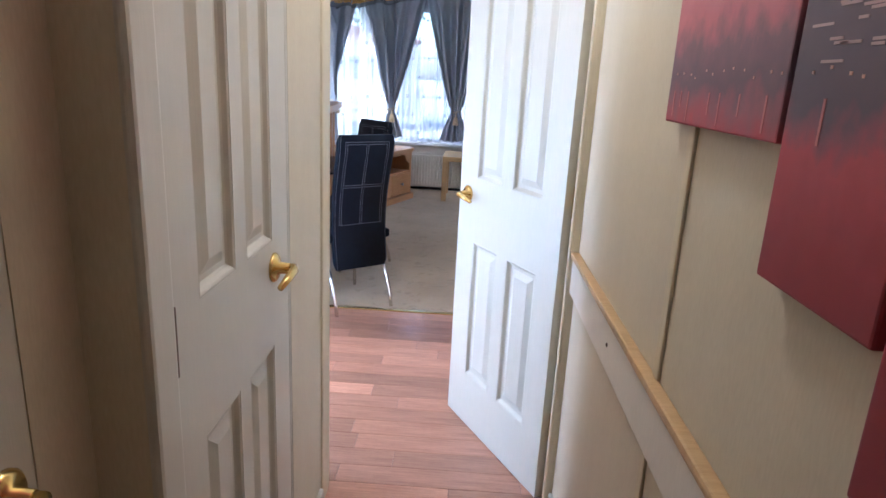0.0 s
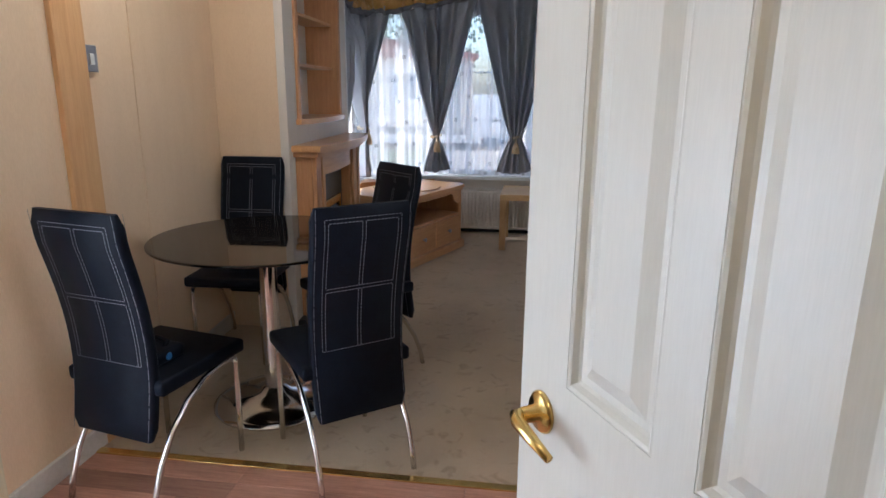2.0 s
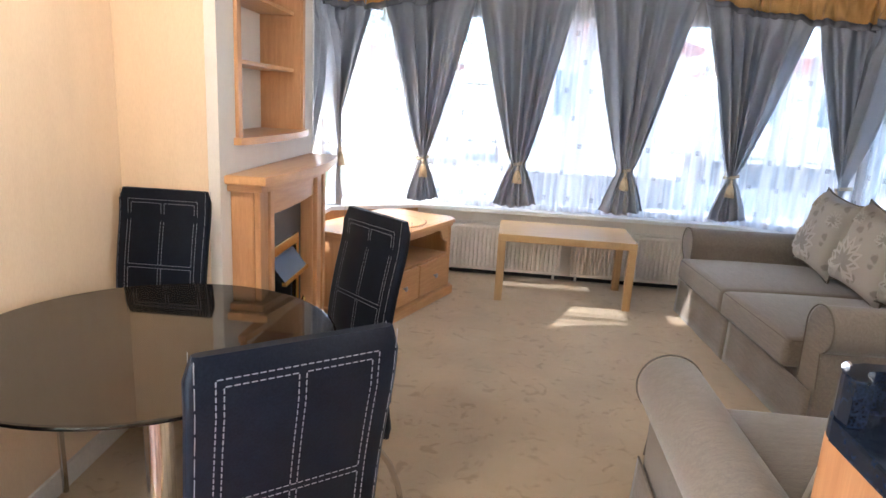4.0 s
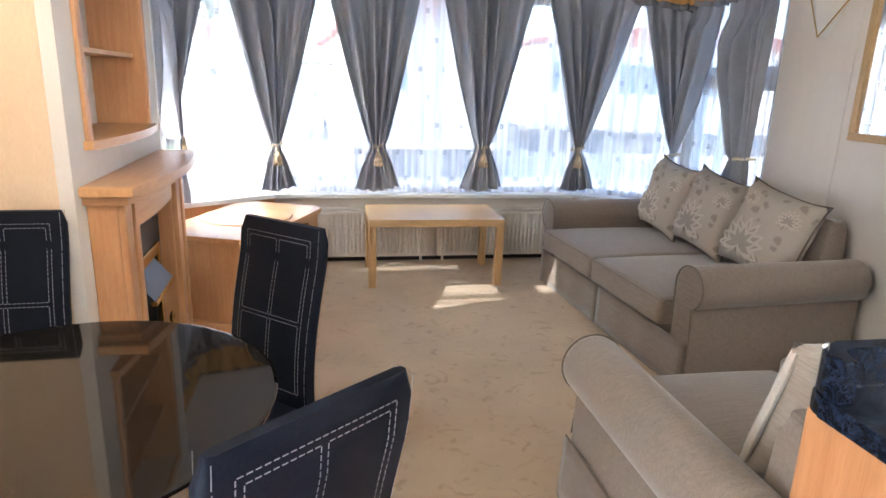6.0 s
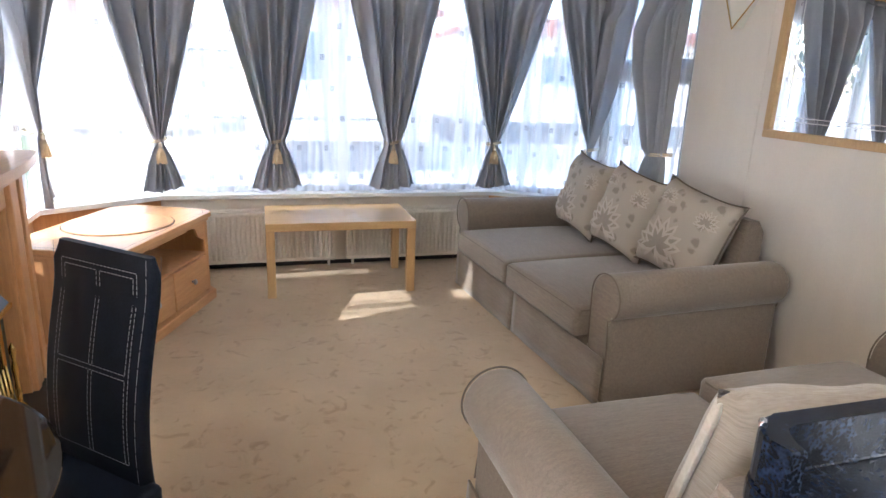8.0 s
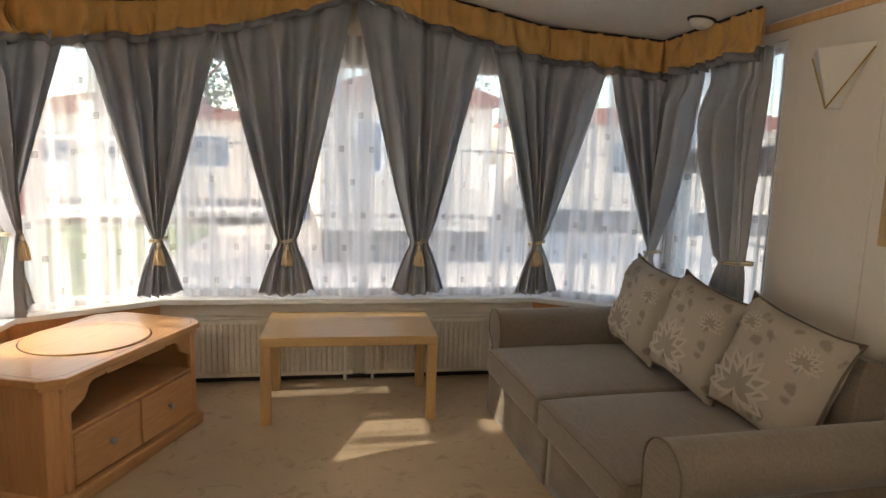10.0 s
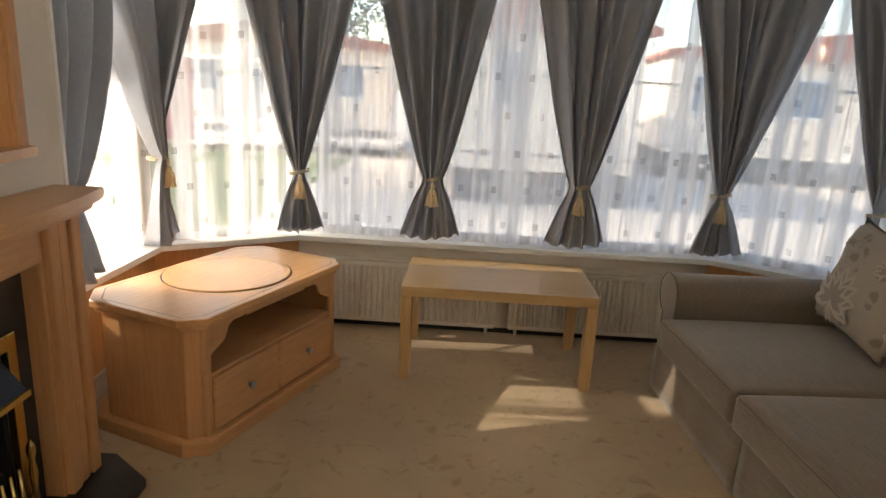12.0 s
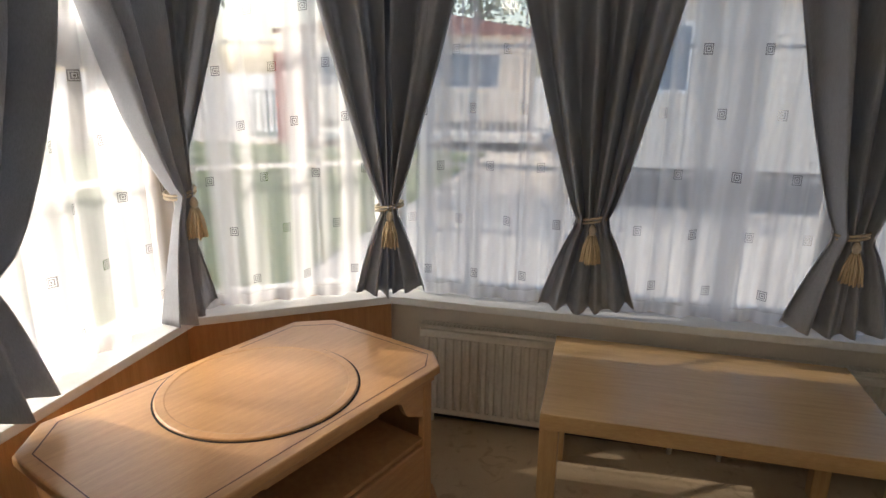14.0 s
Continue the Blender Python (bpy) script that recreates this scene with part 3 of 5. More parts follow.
hx, hy, fx, fy = 0.330, 1.925, 0.028, 2.482
ang = math.degrees(math.atan2(fy - hy, fx - hx))
# hinge at the right jamb; the visible face looks back to the hall and the left
door_w = math.hypot(fx - hx, fy - hy)
panel_door("door_1", "open cream six-panel door with brass lever", door_w, 1.955, 0.035, pose(hx, hy, 0, 0, 0, ang), (door_w - 0.066, 0.902), -1, (0.26, 0.98, 1.72))
panel_door("door_2", "closed cream six-panel hall door with brass lever", 0.55, 1.96, 0.035, pose(HALL_L + 0.004, 0.927, 0, 0, 0, 90), (0.447, 0.907), -1, ())
part("hinge_leaf", boxes((HALL_L + 0.001, HALL_L + 0.009, 0.922, 0.932, 0.88, 0.985), bev=0.001), DARKMETAL, bpy.data.objects["door_2"]).matrix_parent_inverse = bpy.data.objects["door_2"].matrix_basis.inverted()
panel_door("door_3", "closed cream hall door in the recess", 0.60, 1.96, 0.035, pose(RECESS + 0.002, 0.15, 0, 0, 0, 90), (0.55, 0.85), -1, ())

for hz in (0.26, 0.98, 1.72):
    part("hinge_leaf", boxes((0.3235, 0.3265, 1.890, 1.924, hz - 0.045, hz + 0.045), bev=0.001), BRASS, bpy.data.objects["door_frame_2"], "brass butt hinge leaf")

# dado board, batten
bm = boxes((HALL_R - 0.018, HALL_R, BACK, 1.842, 0.735, 0.838), bev=0.004)
dado = structure(part("trim_dado", bm, PALEPAPER), "pinkish cream dado board with oak top rail", "trim")
part("top_rail", boxes((HALL_R - 0.024, HALL_R, BACK, 1.846, 0.838, 0.854), bev=0.005), OAK, dado, "oak bead")
for yy in (1.356, 0.55):
    bm = bmesh.new()
    lathe(bm, [(0.005, 0), (0.004, 0.002)], 10, Matrix.Translation((HALL_R - 0.018, yy, 0.79)) @ Euler((0, radians(-90), 0)).to_matrix().to_4x4())
    part("screw_hole", bm, DARKMETAL, dado)
for k, (yy, z0, z1) in enumerate(((1.085, 0.854, 2.45), (1.085, 0.07, 0.735), (-0.13, 0.854, 2.45))):
    structure(part(f"trim_batten_{k + 1}", boxes((HALL_R - 0.006, HALL_R, yy - 0.013, yy + 0.013, z0, z1), bev=0.003), TRIMCREAM), "cream joint strip on the hall wall", "trim")
# timber post, joint strips and switch on the dining wall
structure(part("trim_post", boxes((DINE_A - 0.012, DINE_A + 0.020, 3.565, 3.715, 0.0, ceil_z(LEFT)), bev=0.004), PINE), "orange pine post on the dining wall", "trim")
bm = bmesh.new()
prism(bm, [(DINE_A - 0.002, 3.716), (DINE_B, 4.86), (DINE_B + 0.015, 4.86), (DINE_A + 0.006, 3.716)], 0, 0.085, bev=0.003)
structure(part("baseboard_dining", bm, SKIRTWHITE), "painted skirting board", "skirting")
bm = bmesh.new()
prism(bm, [(-1.6385, 4.05), (-1.6405, 4.077), (-1.6355, 4.077), (-1.6335, 4.05)], 0.086, 2.15)
structure(part("trim_joint_1", bm, WALLPAPER), "papered joint strip", "trim")
structure(part("trim_joint_2", boxes((RIGHT - 0.005, RIGHT, 5.70, 5.725, 0.0, ceil_z(RIGHT) - 0.05), bev=0.0015), PALEPAPER), "papered joint strip", "trim")
sw = thing("light_switch", "brushed steel light switch on cream wallpaper", "light switch")
part("plate", boxes((-1.621, -1.600, 3.72, 3.79, 1.40, 1.495), bev=0.003), SWITCH, sw)
part("rocker", boxes((-1.602, -1.595, 3.745, 3.768, 1.425, 1.465), bev=0.002), PLASTIC, sw)

# ---- chimney breast with niche, its own frame: u along its face, n out of it ----
CH_A, CH_B = Vector((-1.308, 4.86, 0)), Vector((-1.350, 6.12, 0))
CH_U = (CH_B - CH_A).normalized()
CH_N = Vector((CH_U.y, -CH_U.x, 0))
CHM = Matrix(((CH_U.x, CH_N.x, 0, CH_A.x), (CH_U.y, CH_N.y, 0, CH_A.y), (0, 0, 1, 0), (0, 0, 0, 1)))
CH_L = (CH_B - CH_A).length


def in_chimney(bm):
    bmesh.ops.transform(bm, matrix=CHM, verts=bm.verts)
    return bm


NU0, NU1, NZ0, NZ1, ND = 0.19, 1.03, 1.18, 2.07, 0.21
top = 2.30
bm = boxes((0, NU0, -0.42, 0, 0, top), (NU1, CH_L, -0.26, 0, 0, top), (NU0, NU1, -0.30, 0, 0, 0.10), (NU0, 0.36, -0.30, 0, 0.10, 0.72), (0.89, NU1, -0.28, 0, 0.10, 0.72),
           (NU0, NU1, -0.30, 0, 0.72, NZ0), (NU0, NU1, -0.30, 0, NZ1, top), (NU0, NU1, -0.29, -ND, NZ0, NZ1), (0.36, 0.89, -0.30, -0.20, 0.10, 0.72))
structure(part("wall_chimney", in_chimney(bm), PALEPAPER), "cream papered chimney breast with a niche", "wall")
# thin sheet over the flank; its warmer colour stands in for lamp glow
structure(part("wall_chimney_flank", in_chimney(boxes((-0.004, 0.0, -0.40, -0.045, 0.0, top))), WALLPAPER), "chimney breast flank, lamp glow put into its warmer cream", "wall")
structure(part("trim_chimney", in_chimney(boxes((CH_L - 0.012, CH_L + 0.006, -0.02, 0.006, 1.03, top), bev=0.003)), WHITE), "white corner bead", "trim")

niche = thing("wall_niche", "beech-lined display niche with shelves above the mantel", "display shelf")
part("side", in_chimney(boxes((NU0, NU0 + 0.018, -ND, 0.004, NZ0, NZ1), bev=0.002)), BEECHV, niche)
part("side", in_chimney(boxes((NU1 - 0.018, NU1, -ND, 0.004, NZ0, NZ1), bev=0.002)), BEECHV, niche)
part("stile", in_chimney(boxes((NU0 - 0.035, NU0 + 0.01, 0.0, 0.016, NZ0 - 0.01, NZ1 + 0.03), bev=0.005)), BEECHV, niche)
part("stile", in_chimney(boxes((NU1 - 0.01, NU1 + 0.035, 0.0, 0.016, NZ0 - 0.01, NZ1 + 0.03), bev=0.005)), BEECHV, niche)
part("head", in_chimney(boxes((NU0 - 0.035, NU1 + 0.035, 0.0, 0.016, NZ1, NZ1 + 0.05), bev=0.004)), BEECH, niche)
for z in (1.485, 1.765):
    part("shelf", in_chimney(boxes((NU0 + 0.018, NU1 - 0.018, -ND, -0.03, z - 0.009, z + 0.009), bev=0.003)), BEECHTOP, niche)


def bowed(u0, u1, n_end, n_mid, n_back, k=20):
    pts = [(u1, n_back), (u0, n_back)]
    for i in range(k + 1):
        t = i / k
        pts.append((u0 + (u1 - u0) * t, n_end + (n_mid - n_end) * (1 - (2 * t - 1) ** 2)))
    return pts


bm = bmesh.new()
prism(bm, bowed(NU0 - 0.05, NU1 + 0.05, 0.03, 0.075, -ND), NZ0 - 0.026, NZ0 + 0.004, bev=0.003)
part("sill_shelf", in_chimney(bm), BEECHTOP, niche)

fire = thing("fireplace_surround", "beech mantelpiece with fluted pilasters and black inset", "fireplace")
bm = bmesh.new()
prism(bm, bowed(0.035, 1.190, 0.165, 0.230, 0.001), 1.010, 1.047, bev=0.010, seg=3)
part("mantel_shelf", in_chimney(bm), BEECHTOP, fire)
bm = bmesh.new()
prism(bm, bowed(0.06, 1.16, 0.140, 0.190, 0.001), 0.980, 1.010, bev=0.006)
part("moulding", in_chimney(bm), BEECH, fire)
bm = bmesh.new()
prism(bm, bowed(0.285, 0.935, 0.10, 0.115, 0.001), 0.855, 0.980)
part("frieze", in_chimney(bm), BEECH, fire)
for u0, u1 in ((0.09, 0.285), (0.935, 1.13)):
    pil = part("pilaster", in_chimney(boxes((u0, u1, 0.001, 0.095, 0.04, 0.980), bev=0.006)), BEECHV, fire)
    for a, b, n1 in ((u0 + 0.012, u0 + 0.062, 0.118), (u0 + 0.075, u0 + 0.12, 0.112), (u0 + 0.133, u1 - 0.012, 0.118)):
        part("reed", in_chimney(boxes((a, b, 0.09, n1, 0.042, 0.978), bev=0.006)), BEECHV, pil)
for a in ((0.285, 0.405, 0.004, 0.030, 0.04, 0.855), (0.845, 0.935, 0.004, 0.030, 0.04, 0.855), (0.405, 0.845, 0.004, 0.030, 0.645, 0.855)):
    part("back_panel", in_chimney(boxes(a)), SLATE, fire, "black back panel")
bm = bmesh.new()
prism(bm, [(0.01, 0.001), (1.20, 0.001), (1.20, 0.13), (1.06, 0.30), (0.15, 0.30), (0.01, 0.13)], 0.0, 0.04, bev=0.006)
part("hearth", in_chimney(bm), SLATE, fire, "black hearth slab")

gas = thing("gas_fire", "brass-framed gas fire with black hood and coals", "fire")
bm = boxes((0.390, 0.430, 0.020, 0.045, 0.04, 0.660), (0.820, 0.860, 0.020, 0.045, 0.04, 0.660), (0.430, 0.820, 0.020, 0.045, 0.610, 0.660), bev=0.004)
part("frame", in_chimney(bm), BRASS, gas, "polished brass frame")
part("firebox", in_chimney(boxes((0.430, 0.450, -0.19, 0.02, 0.11, 0.610), (0.800, 0.820, -0.19, 0.02, 0.11, 0.610), (0.450, 0.800, -0.195, -0.18, 0.11, 0.610), (0.450, 0.800, -0.18, 0.02, 0.590, 0.610), (0.450, 0.800, -0.18, 0.02, 0.10, 0.12))), SOOT, gas)
bm = bmesh.new()
prism(bm, [(-0.02, 0.575), (0.03, 0.595), (0.105, 0.500), (0.085, 0.490)], 0.450, 0.800, axis="x")
hood = part("hood", in_chimney(bm), SLATE, gas, "black sloping hood")
part("hood_trim", in_chimney(boxes((0.445, 0.805, 0.088, 0.112, 0.483, 0.503), bev=0.004)), BRASS, hood, "brass edge")
for k in range(9):
    u = 0.470 + 0.038 * k
    bm = bmesh.new()
    tube(bm, [CHM @ Vector((u, 0.055, 0.06)), CHM @ Vector((u, 0.075, 0.10)), CHM @ Vector((u, 0.065, 0.25))], [0.007, 0.009, 0.006], 8)
    part("grate_bar", bm, BRASS, gas, "", True)
part("grate_rail", in_chimney(boxes((0.450, 0.800, 0.045, 0.085, 0.05, 0.068), bev=0.004)), BRASS, gas)
for u in (0.450, 0.810):
    bm = bmesh.new()
    lathe(bm, [(0.022, 0.04), (0.024, 0.055), (0.010, 0.07), (0.013, 0.12), (0.008, 0.16), (0.013, 0.22), (0.007, 0.26), (0.014, 0.29), (0.012, 0.31), (0.003, 0.33)], 14, CHM @ Matrix.Translation((u, 0.085, 0)))
    part("finial", bm, BRASS, gas, "", True)
rng = random.Random(4)
for k in range(14):
    bm = bmesh.new()
    r = rng.uniform(0.028, 0.045)
    bmesh.ops.create_icosphere(bm, subdivisions=1, radius=r)
    for v in bm.verts:
        v.co *= rng.uniform(0.8, 1.15)
    bmesh.ops.translate(bm, vec=CHM @ Vector((0.475 + 0.30 * rng.random(), rng.uniform(-0.10, 0.03), 0.15 + 0.06 * rng.random())), verts=bm.verts)
    part("coal", bm, COAL, gas)

# ---- bay windows ----
def local_frame(p, q):
    p, q = Vector((*p, 0)), Vector((*q, 0))
    u = (q - p).normalized()
    return Matrix(((u.x, -u.y, 0, p.x), (u.y, u.x, 0, p.y), (0, 0, 1, 0), (0, 0, 0, 1))), (q - p).length


def bay_window(name, p, q, transom, bars, label):
    """A white window in the wall line p..q; local x along, y outwards."""
    m, w = local_frame(p, q)
    wdw = thing(name, label, "window", kind="structure")

    def put(nm, bm, mat, par=wdw, lab=""):
        bmesh.ops.transform(bm, matrix=m, verts=bm.verts)
        return part(nm, bm, mat, par, lab)
    f = 0.045
    put("window_frame", boxes((0, w, 0.015, 0.075, SILL_Z, SILL_Z + f), (0, w, 0.015, 0.075, HEAD_Z - f, HEAD_Z), (0, f, 0.015, 0.075, SILL_Z + f, HEAD_Z - f), (w - f, w, 0.015, 0.075, SILL_Z + f, HEAD_Z - f), bev=0.004), WHITE)
    if transom:
        put("transom", boxes((f, w - f, 0.012, 0.078, transom - 0.075, transom + 0.075), bev=0.004), WHITE)
    pane = put("pane", boxes((f, w - f, 0.042, 0.048, SILL_Z + f, HEAD_Z - f)), PANE)
    pane.visible_shadow = False
    for z in bars:
        put("glazing_bar", boxes((f, w - f, 0.020, 0.041, z - 0.007, z + 0.007)), BARWHITE)
    for k in (1, 2):
        x = f + (w - 2 * f) * k / 3
        put("glazing_bar", boxes((x - 0.003, x + 0.003, 0.012, 0.0195, SILL_Z + f, HEAD_Z - f)), BARWHITE)
    return wdw


BARS = (1.08, 1.52)
bay_window("window_1", (LEFT, 6.20), (LEFT, 7.12), 1.50, (1.08,), "white bay side window with a top light")
bay_window("window_2", WIN[1], WIN[2], 0, BARS, "white angled bay window with glazing bars")
bay_window("window_3", WIN[2], (-0.15, FAR), 0, BARS, "white bay window with glazing bars")
bay_window("window_4", (-0.15, FAR), (0.67, FAR), 0, BARS, "white bay window with glazing bars")
bay_window("window_5", (0.67, FAR), WIN[3], 0, BARS, "white bay window with glazing bars")
bay_window("window_6", WIN[3], WIN[4], 0, BARS, "white angled bay window with glazing bars")
bay_window("window_7", (RIGHT, 7.12), (RIGHT, 6.26), 1.50, (1.08,), "white bay side window with a top light")
# two plain netted windows, in the dining wall and, added unseen, the kitchen wall
def plain_window(name, p, q, z0, z1, label):
    m, w = local_frame(p, q)
    t = thing(name, label, "window", kind="structure")
    bm = boxes((0, w, 0.015, 0.075, z0, z0 + 0.05), (0, w, 0.015, 0.075, z1 - 0.05, z1), (0, 0.05, 0.015, 0.075, z0 + 0.05, z1 - 0.05), (w - 0.05, w, 0.015, 0.075, z0 + 0.05, z1 - 0.05), bev=0.004)
    bmesh.ops.transform(bm, matrix=m, verts=bm.verts)
    part("window_frame", bm, WHITE, t)
    for dy in (0.006,):
        bm = bmesh.new()
        grid(bm, 60, 4, lambda i, j: (0.002 + (w - 0.004) * i / 60, dy + 0.003 * math.sin(i * 0.9), z0 + (z1 - z0) * j / 4), lambda i, j: (w * 1.2 * i / 60, 1.2 * j / 4))
        bmesh.ops.transform(bm, matrix=m, verts=bm.verts)
        part("net", bm, BARWHITE, t, "white voile", True)


plain_window("window_8", (DINE_A, 2.02), (DINE_A, 2.74), 0.12, 2.0, "white glazed entrance door with voile")
plain_window("window_9", (RIGHT, 3.10), (RIGHT, 2.15), 1.0, 2.0, "added white netted kitchen window, unseen")

# sills
bm = bmesh.new()
front, backp = [Vector(p) for p in SILL], WIN
for k, nm in ((0, "window_sill_1"), (1, "window_sill_2"), (2, "window_sill_3"), (3, "window_sill_4"), (4, "window_sill_5")):
    bm = bmesh.new()
    quad = [front[k], front[k + 1], backp[k + 1], backp[k]]
    prism(bm, [tuple(v) for v in quad], SILL_Z - 0.028, SILL_Z + 0.004, bev=0.004)
    structure(part(nm, bm, WHITE), "white painted window sill", "window sill")
# beech boxing below the left sill
for k, nm in ((0, "boxing_1"), (1, "boxing_2")):
    quad = [front[k] + (WIN[k] - front[k]) * 0.5, front[k + 1] + (WIN[k + 1] - front[k + 1]) * 0.5, WIN[k + 1], WIN[k]]
    bm = bmesh.new()
    prism(bm, [tuple(v) for v in quad], 0.0, SILL_Z - 0.028)
    structure(part(nm, bm, PINE if k == 0 else BEECHV), "wood-faced boxing below the sill", "panel")
structure(part("baseboard_bay", boxes((-1.575, -1.56, 6.14, 7.05, 0, 0.10), bev=0.004), SKIRTWHITE), "painted skirting board", "skirting")
skt = thing("wall_socket", "white double socket on the boxing", "socket")
part("plate", boxes((-1.575, -1.566, 6.26, 6.41, 0.21, 0.30), bev=0.003), PLASTIC, skt)
part("switch", boxes((-1.567, -1.562, 6.30, 6.315, 0.26, 0.28)), PLASTIC, skt)
part("switch", boxes((-1.567, -1.562, 6.355, 6.37, 0.26, 0.28)), PLASTIC, skt)
# near-black strip that paints the shade behind and below the radiators
structure(part("trim_pipe_box", boxes((WIN[2].x + 0.05, WIN[3].x - 0.05, 7.612, FAR, 0.0, 0.025), bev=0.004), DARKGAP), "dark strip painting the shade below the radiators", "trim")


# ---- curtains ----
RAIL = offset(SILL, 0.045)
RLEN = [0.0]
for a, b in zip(RAIL, RAIL[1:]):
    RLEN.append(RLEN[-1] + (b - a).length)


def rail_at(s, inset=0.0):
    """Point on the rail at arc length s, moved into the room by inset, with softened corners."""
    def raw(t):
        t = min(max(t, 0.0), RLEN[-1] - 1e-6)
        k = max(i for i in range(len(RLEN) - 1) if RLEN[i] <= t)
        f = (t - RLEN[k]) / (RLEN[k + 1] - RLEN[k])
        return RAIL[k] + (RAIL[k + 1] - RAIL[k]) * f
    p = (raw(s - 0.05) + raw(s) + raw(s + 0.05)) / 3
    d = (raw(s + 0.06) - raw(s - 0.06)).normalized()
    return p + Vector((d.y, -d.x)) * inset


def s_of(x, y):
    best = min(((rail_at(0.01 * k) - Vector((x, y))).length, 0.01 * k) for k in range(int(RLEN[-1] * 100)))
    return best[1]


def val_drop(x):
    """The valance's depth, drawn up a little under the ridge."""
    return 0.232 - 0.060 * math.exp(-((x - 0.30) / 0.40) ** 2)


def val_bottom(s):
    p = rail_at(s)
    return ceil_z(p.x) - val_drop(p.x) + 0.03


def curtain(s0, l_top, r_top, tie_z, seed, tie_off=0.0, tassel=True, pinch=0.042, bulge=1.06):
    """A gathered pair of drops, tied with a tasselled cord at s0, spreading l_top and r_top along the rail."""
    rng = random.Random(seed)
    c = thing("curtain", "grey satin curtain tied back with gold tassel", "curtain", "bay window curtains")
    NU, NV = 72, 44
    bot = SILL_Z + 0.055
    folds = rng.uniform(4.2, 5.6)
    ph = rng.uniform(0, 6.28)
    jit = [rng.uniform(-1, 1) for _ in range(6)]

    def shape(i, j):
        u, v = 2 * i / NU - 1, j / NV
        wide = l_top if u < 0 else r_top
        sc = s0 + u * wide
        topz = val_bottom(min(max(sc, 0.02), RLEN[-1] - 0.02)) + 0.05
        z = bot + (topz - bot) * v
        if z >= tie_z:
            t = (z - tie_z) / (topz - tie_z)
            half = pinch + (wide - pinch) * (0.70 * t ** bulge + 0.30 * t ** 0.45)
            amp = 0.040 + 0.024 * math.sin(3.1 * t)
            deep = 0.030 * (1 - t) ** 2
        else:
            t = (tie_z - z) / (tie_z - bot)
            half = pinch + 0.125 * t ** 0.70
            amp = 0.022 + 0.024 * t
            deep = 0.030
            z -= 0.018 * t * math.cos(2.2 * u + jit[0])
        if topz - tie_z > 0:
            gather = min(1.0, abs(z - tie_z) / 0.5)
        uu = u + 0.05 * math.sin(4 * u + jit[1] * 3) * gather
        s = s0 + tie_off * (1 - min(1, max(0, (z - tie_z) / 1.1))) + half * uu
        fold = math.sin(folds * math.pi * u * 0.5 * 2 + ph + 0.5 * jit[2] * math.sin(2.0 * v + jit[3])) + 0.30 * math.sin(folds * 5.3 * u + jit[4] * 4 + 2.0 * v) + 0.35 * math.sin(folds * 2.1 * u * (1 + 0.3 * v) + jit[5] * 5)
        inset = 0.060 + deep + amp * fold * (0.55 + 0.45 * gather) + 0.020 * noise.noise(Vector((u * 4.5, v * 2.2, seed))) + 0.012 * noise.noise(Vector((u * 11, v * 1.3, seed + 5)))
        inset = min(max(0.006, inset), 0.070 + 0.5 * max(0.0, topz - 0.12 - z))
        p = rail_at(min(max(s, 0.0), RLEN[-1] - 0.001), inset)
        return (p.x, p.y, z)
    bm = bmesh.new()
    grid(bm, NU, NV, shape)
    thick(part("drape", bm, CURTAIN, c, "", True), 0.003)
    # cord loop and tassel
    cp = rail_at(s0 + tie_off, 0.065)
    d = (rail_at(s0 + 0.05) - rail_at(s0 - 0.05)).normalized()
    nrm = Vector((d.y, -d.x))
    loop = []
    for k in range(16):
        a = 2 * math.pi * k / 16
        q = cp + d * (pinch + 0.010) * math.cos(a) + nrm * (0.047 * math.sin(a))
        loop.append((q.x, q.y, tie_z + 0.010 * math.cos(a)))
    for dz in (0.0, 0.012):
        bm = bmesh.new()
        tube(bm, [(x, y, z + dz) for x, y, z in loop], 0.0050, 8, closed=True)
        part("tie_cord", bm, CORD, c, "twisted gold and cream cord", True)
    if tassel:
        tq = cp + nrm * 0.055 + d * rng.uniform(-0.008, 0.008)
        z = tie_z
        bm = bmesh.new()
        lathe(bm, [(0.006, 0.0), (0.011, -0.01), (0.014, -0.022), (0.010, -0.034), (0.013, -0.040)], 14, Matrix.Translation((tq.x, tq.y, z - 0.005)))
        t = part("tassel_head", bm, CORD, c, "knotted cream cord", True)
        bm = bmesh.new()
        for k in range(40):
            a, r0 = k * 2.399, 0.011 * math.sqrt((k + 0.5) / 40)
            r1 = 0.036 * math.sqrt((k + 0.5) / 40)
            e = (tq.x + r1 * math.cos(a), tq.y + r1 * math.sin(a), z - 0.135 - rng.uniform(0, 0.012))
            tube(bm, [(tq.x + r0 * math.cos(a), tq.y + r0 * math.sin(a), z - 0.042), (tq.x + 0.75 * r1 * math.cos(a), tq.y + 0.75 * r1 * math.sin(a), z - 0.085), e], [0.003, 0.0042, 0.0036], 5)
        part("fringe", bm, TASSEL, t, "gold thread fringe", True)
    return c


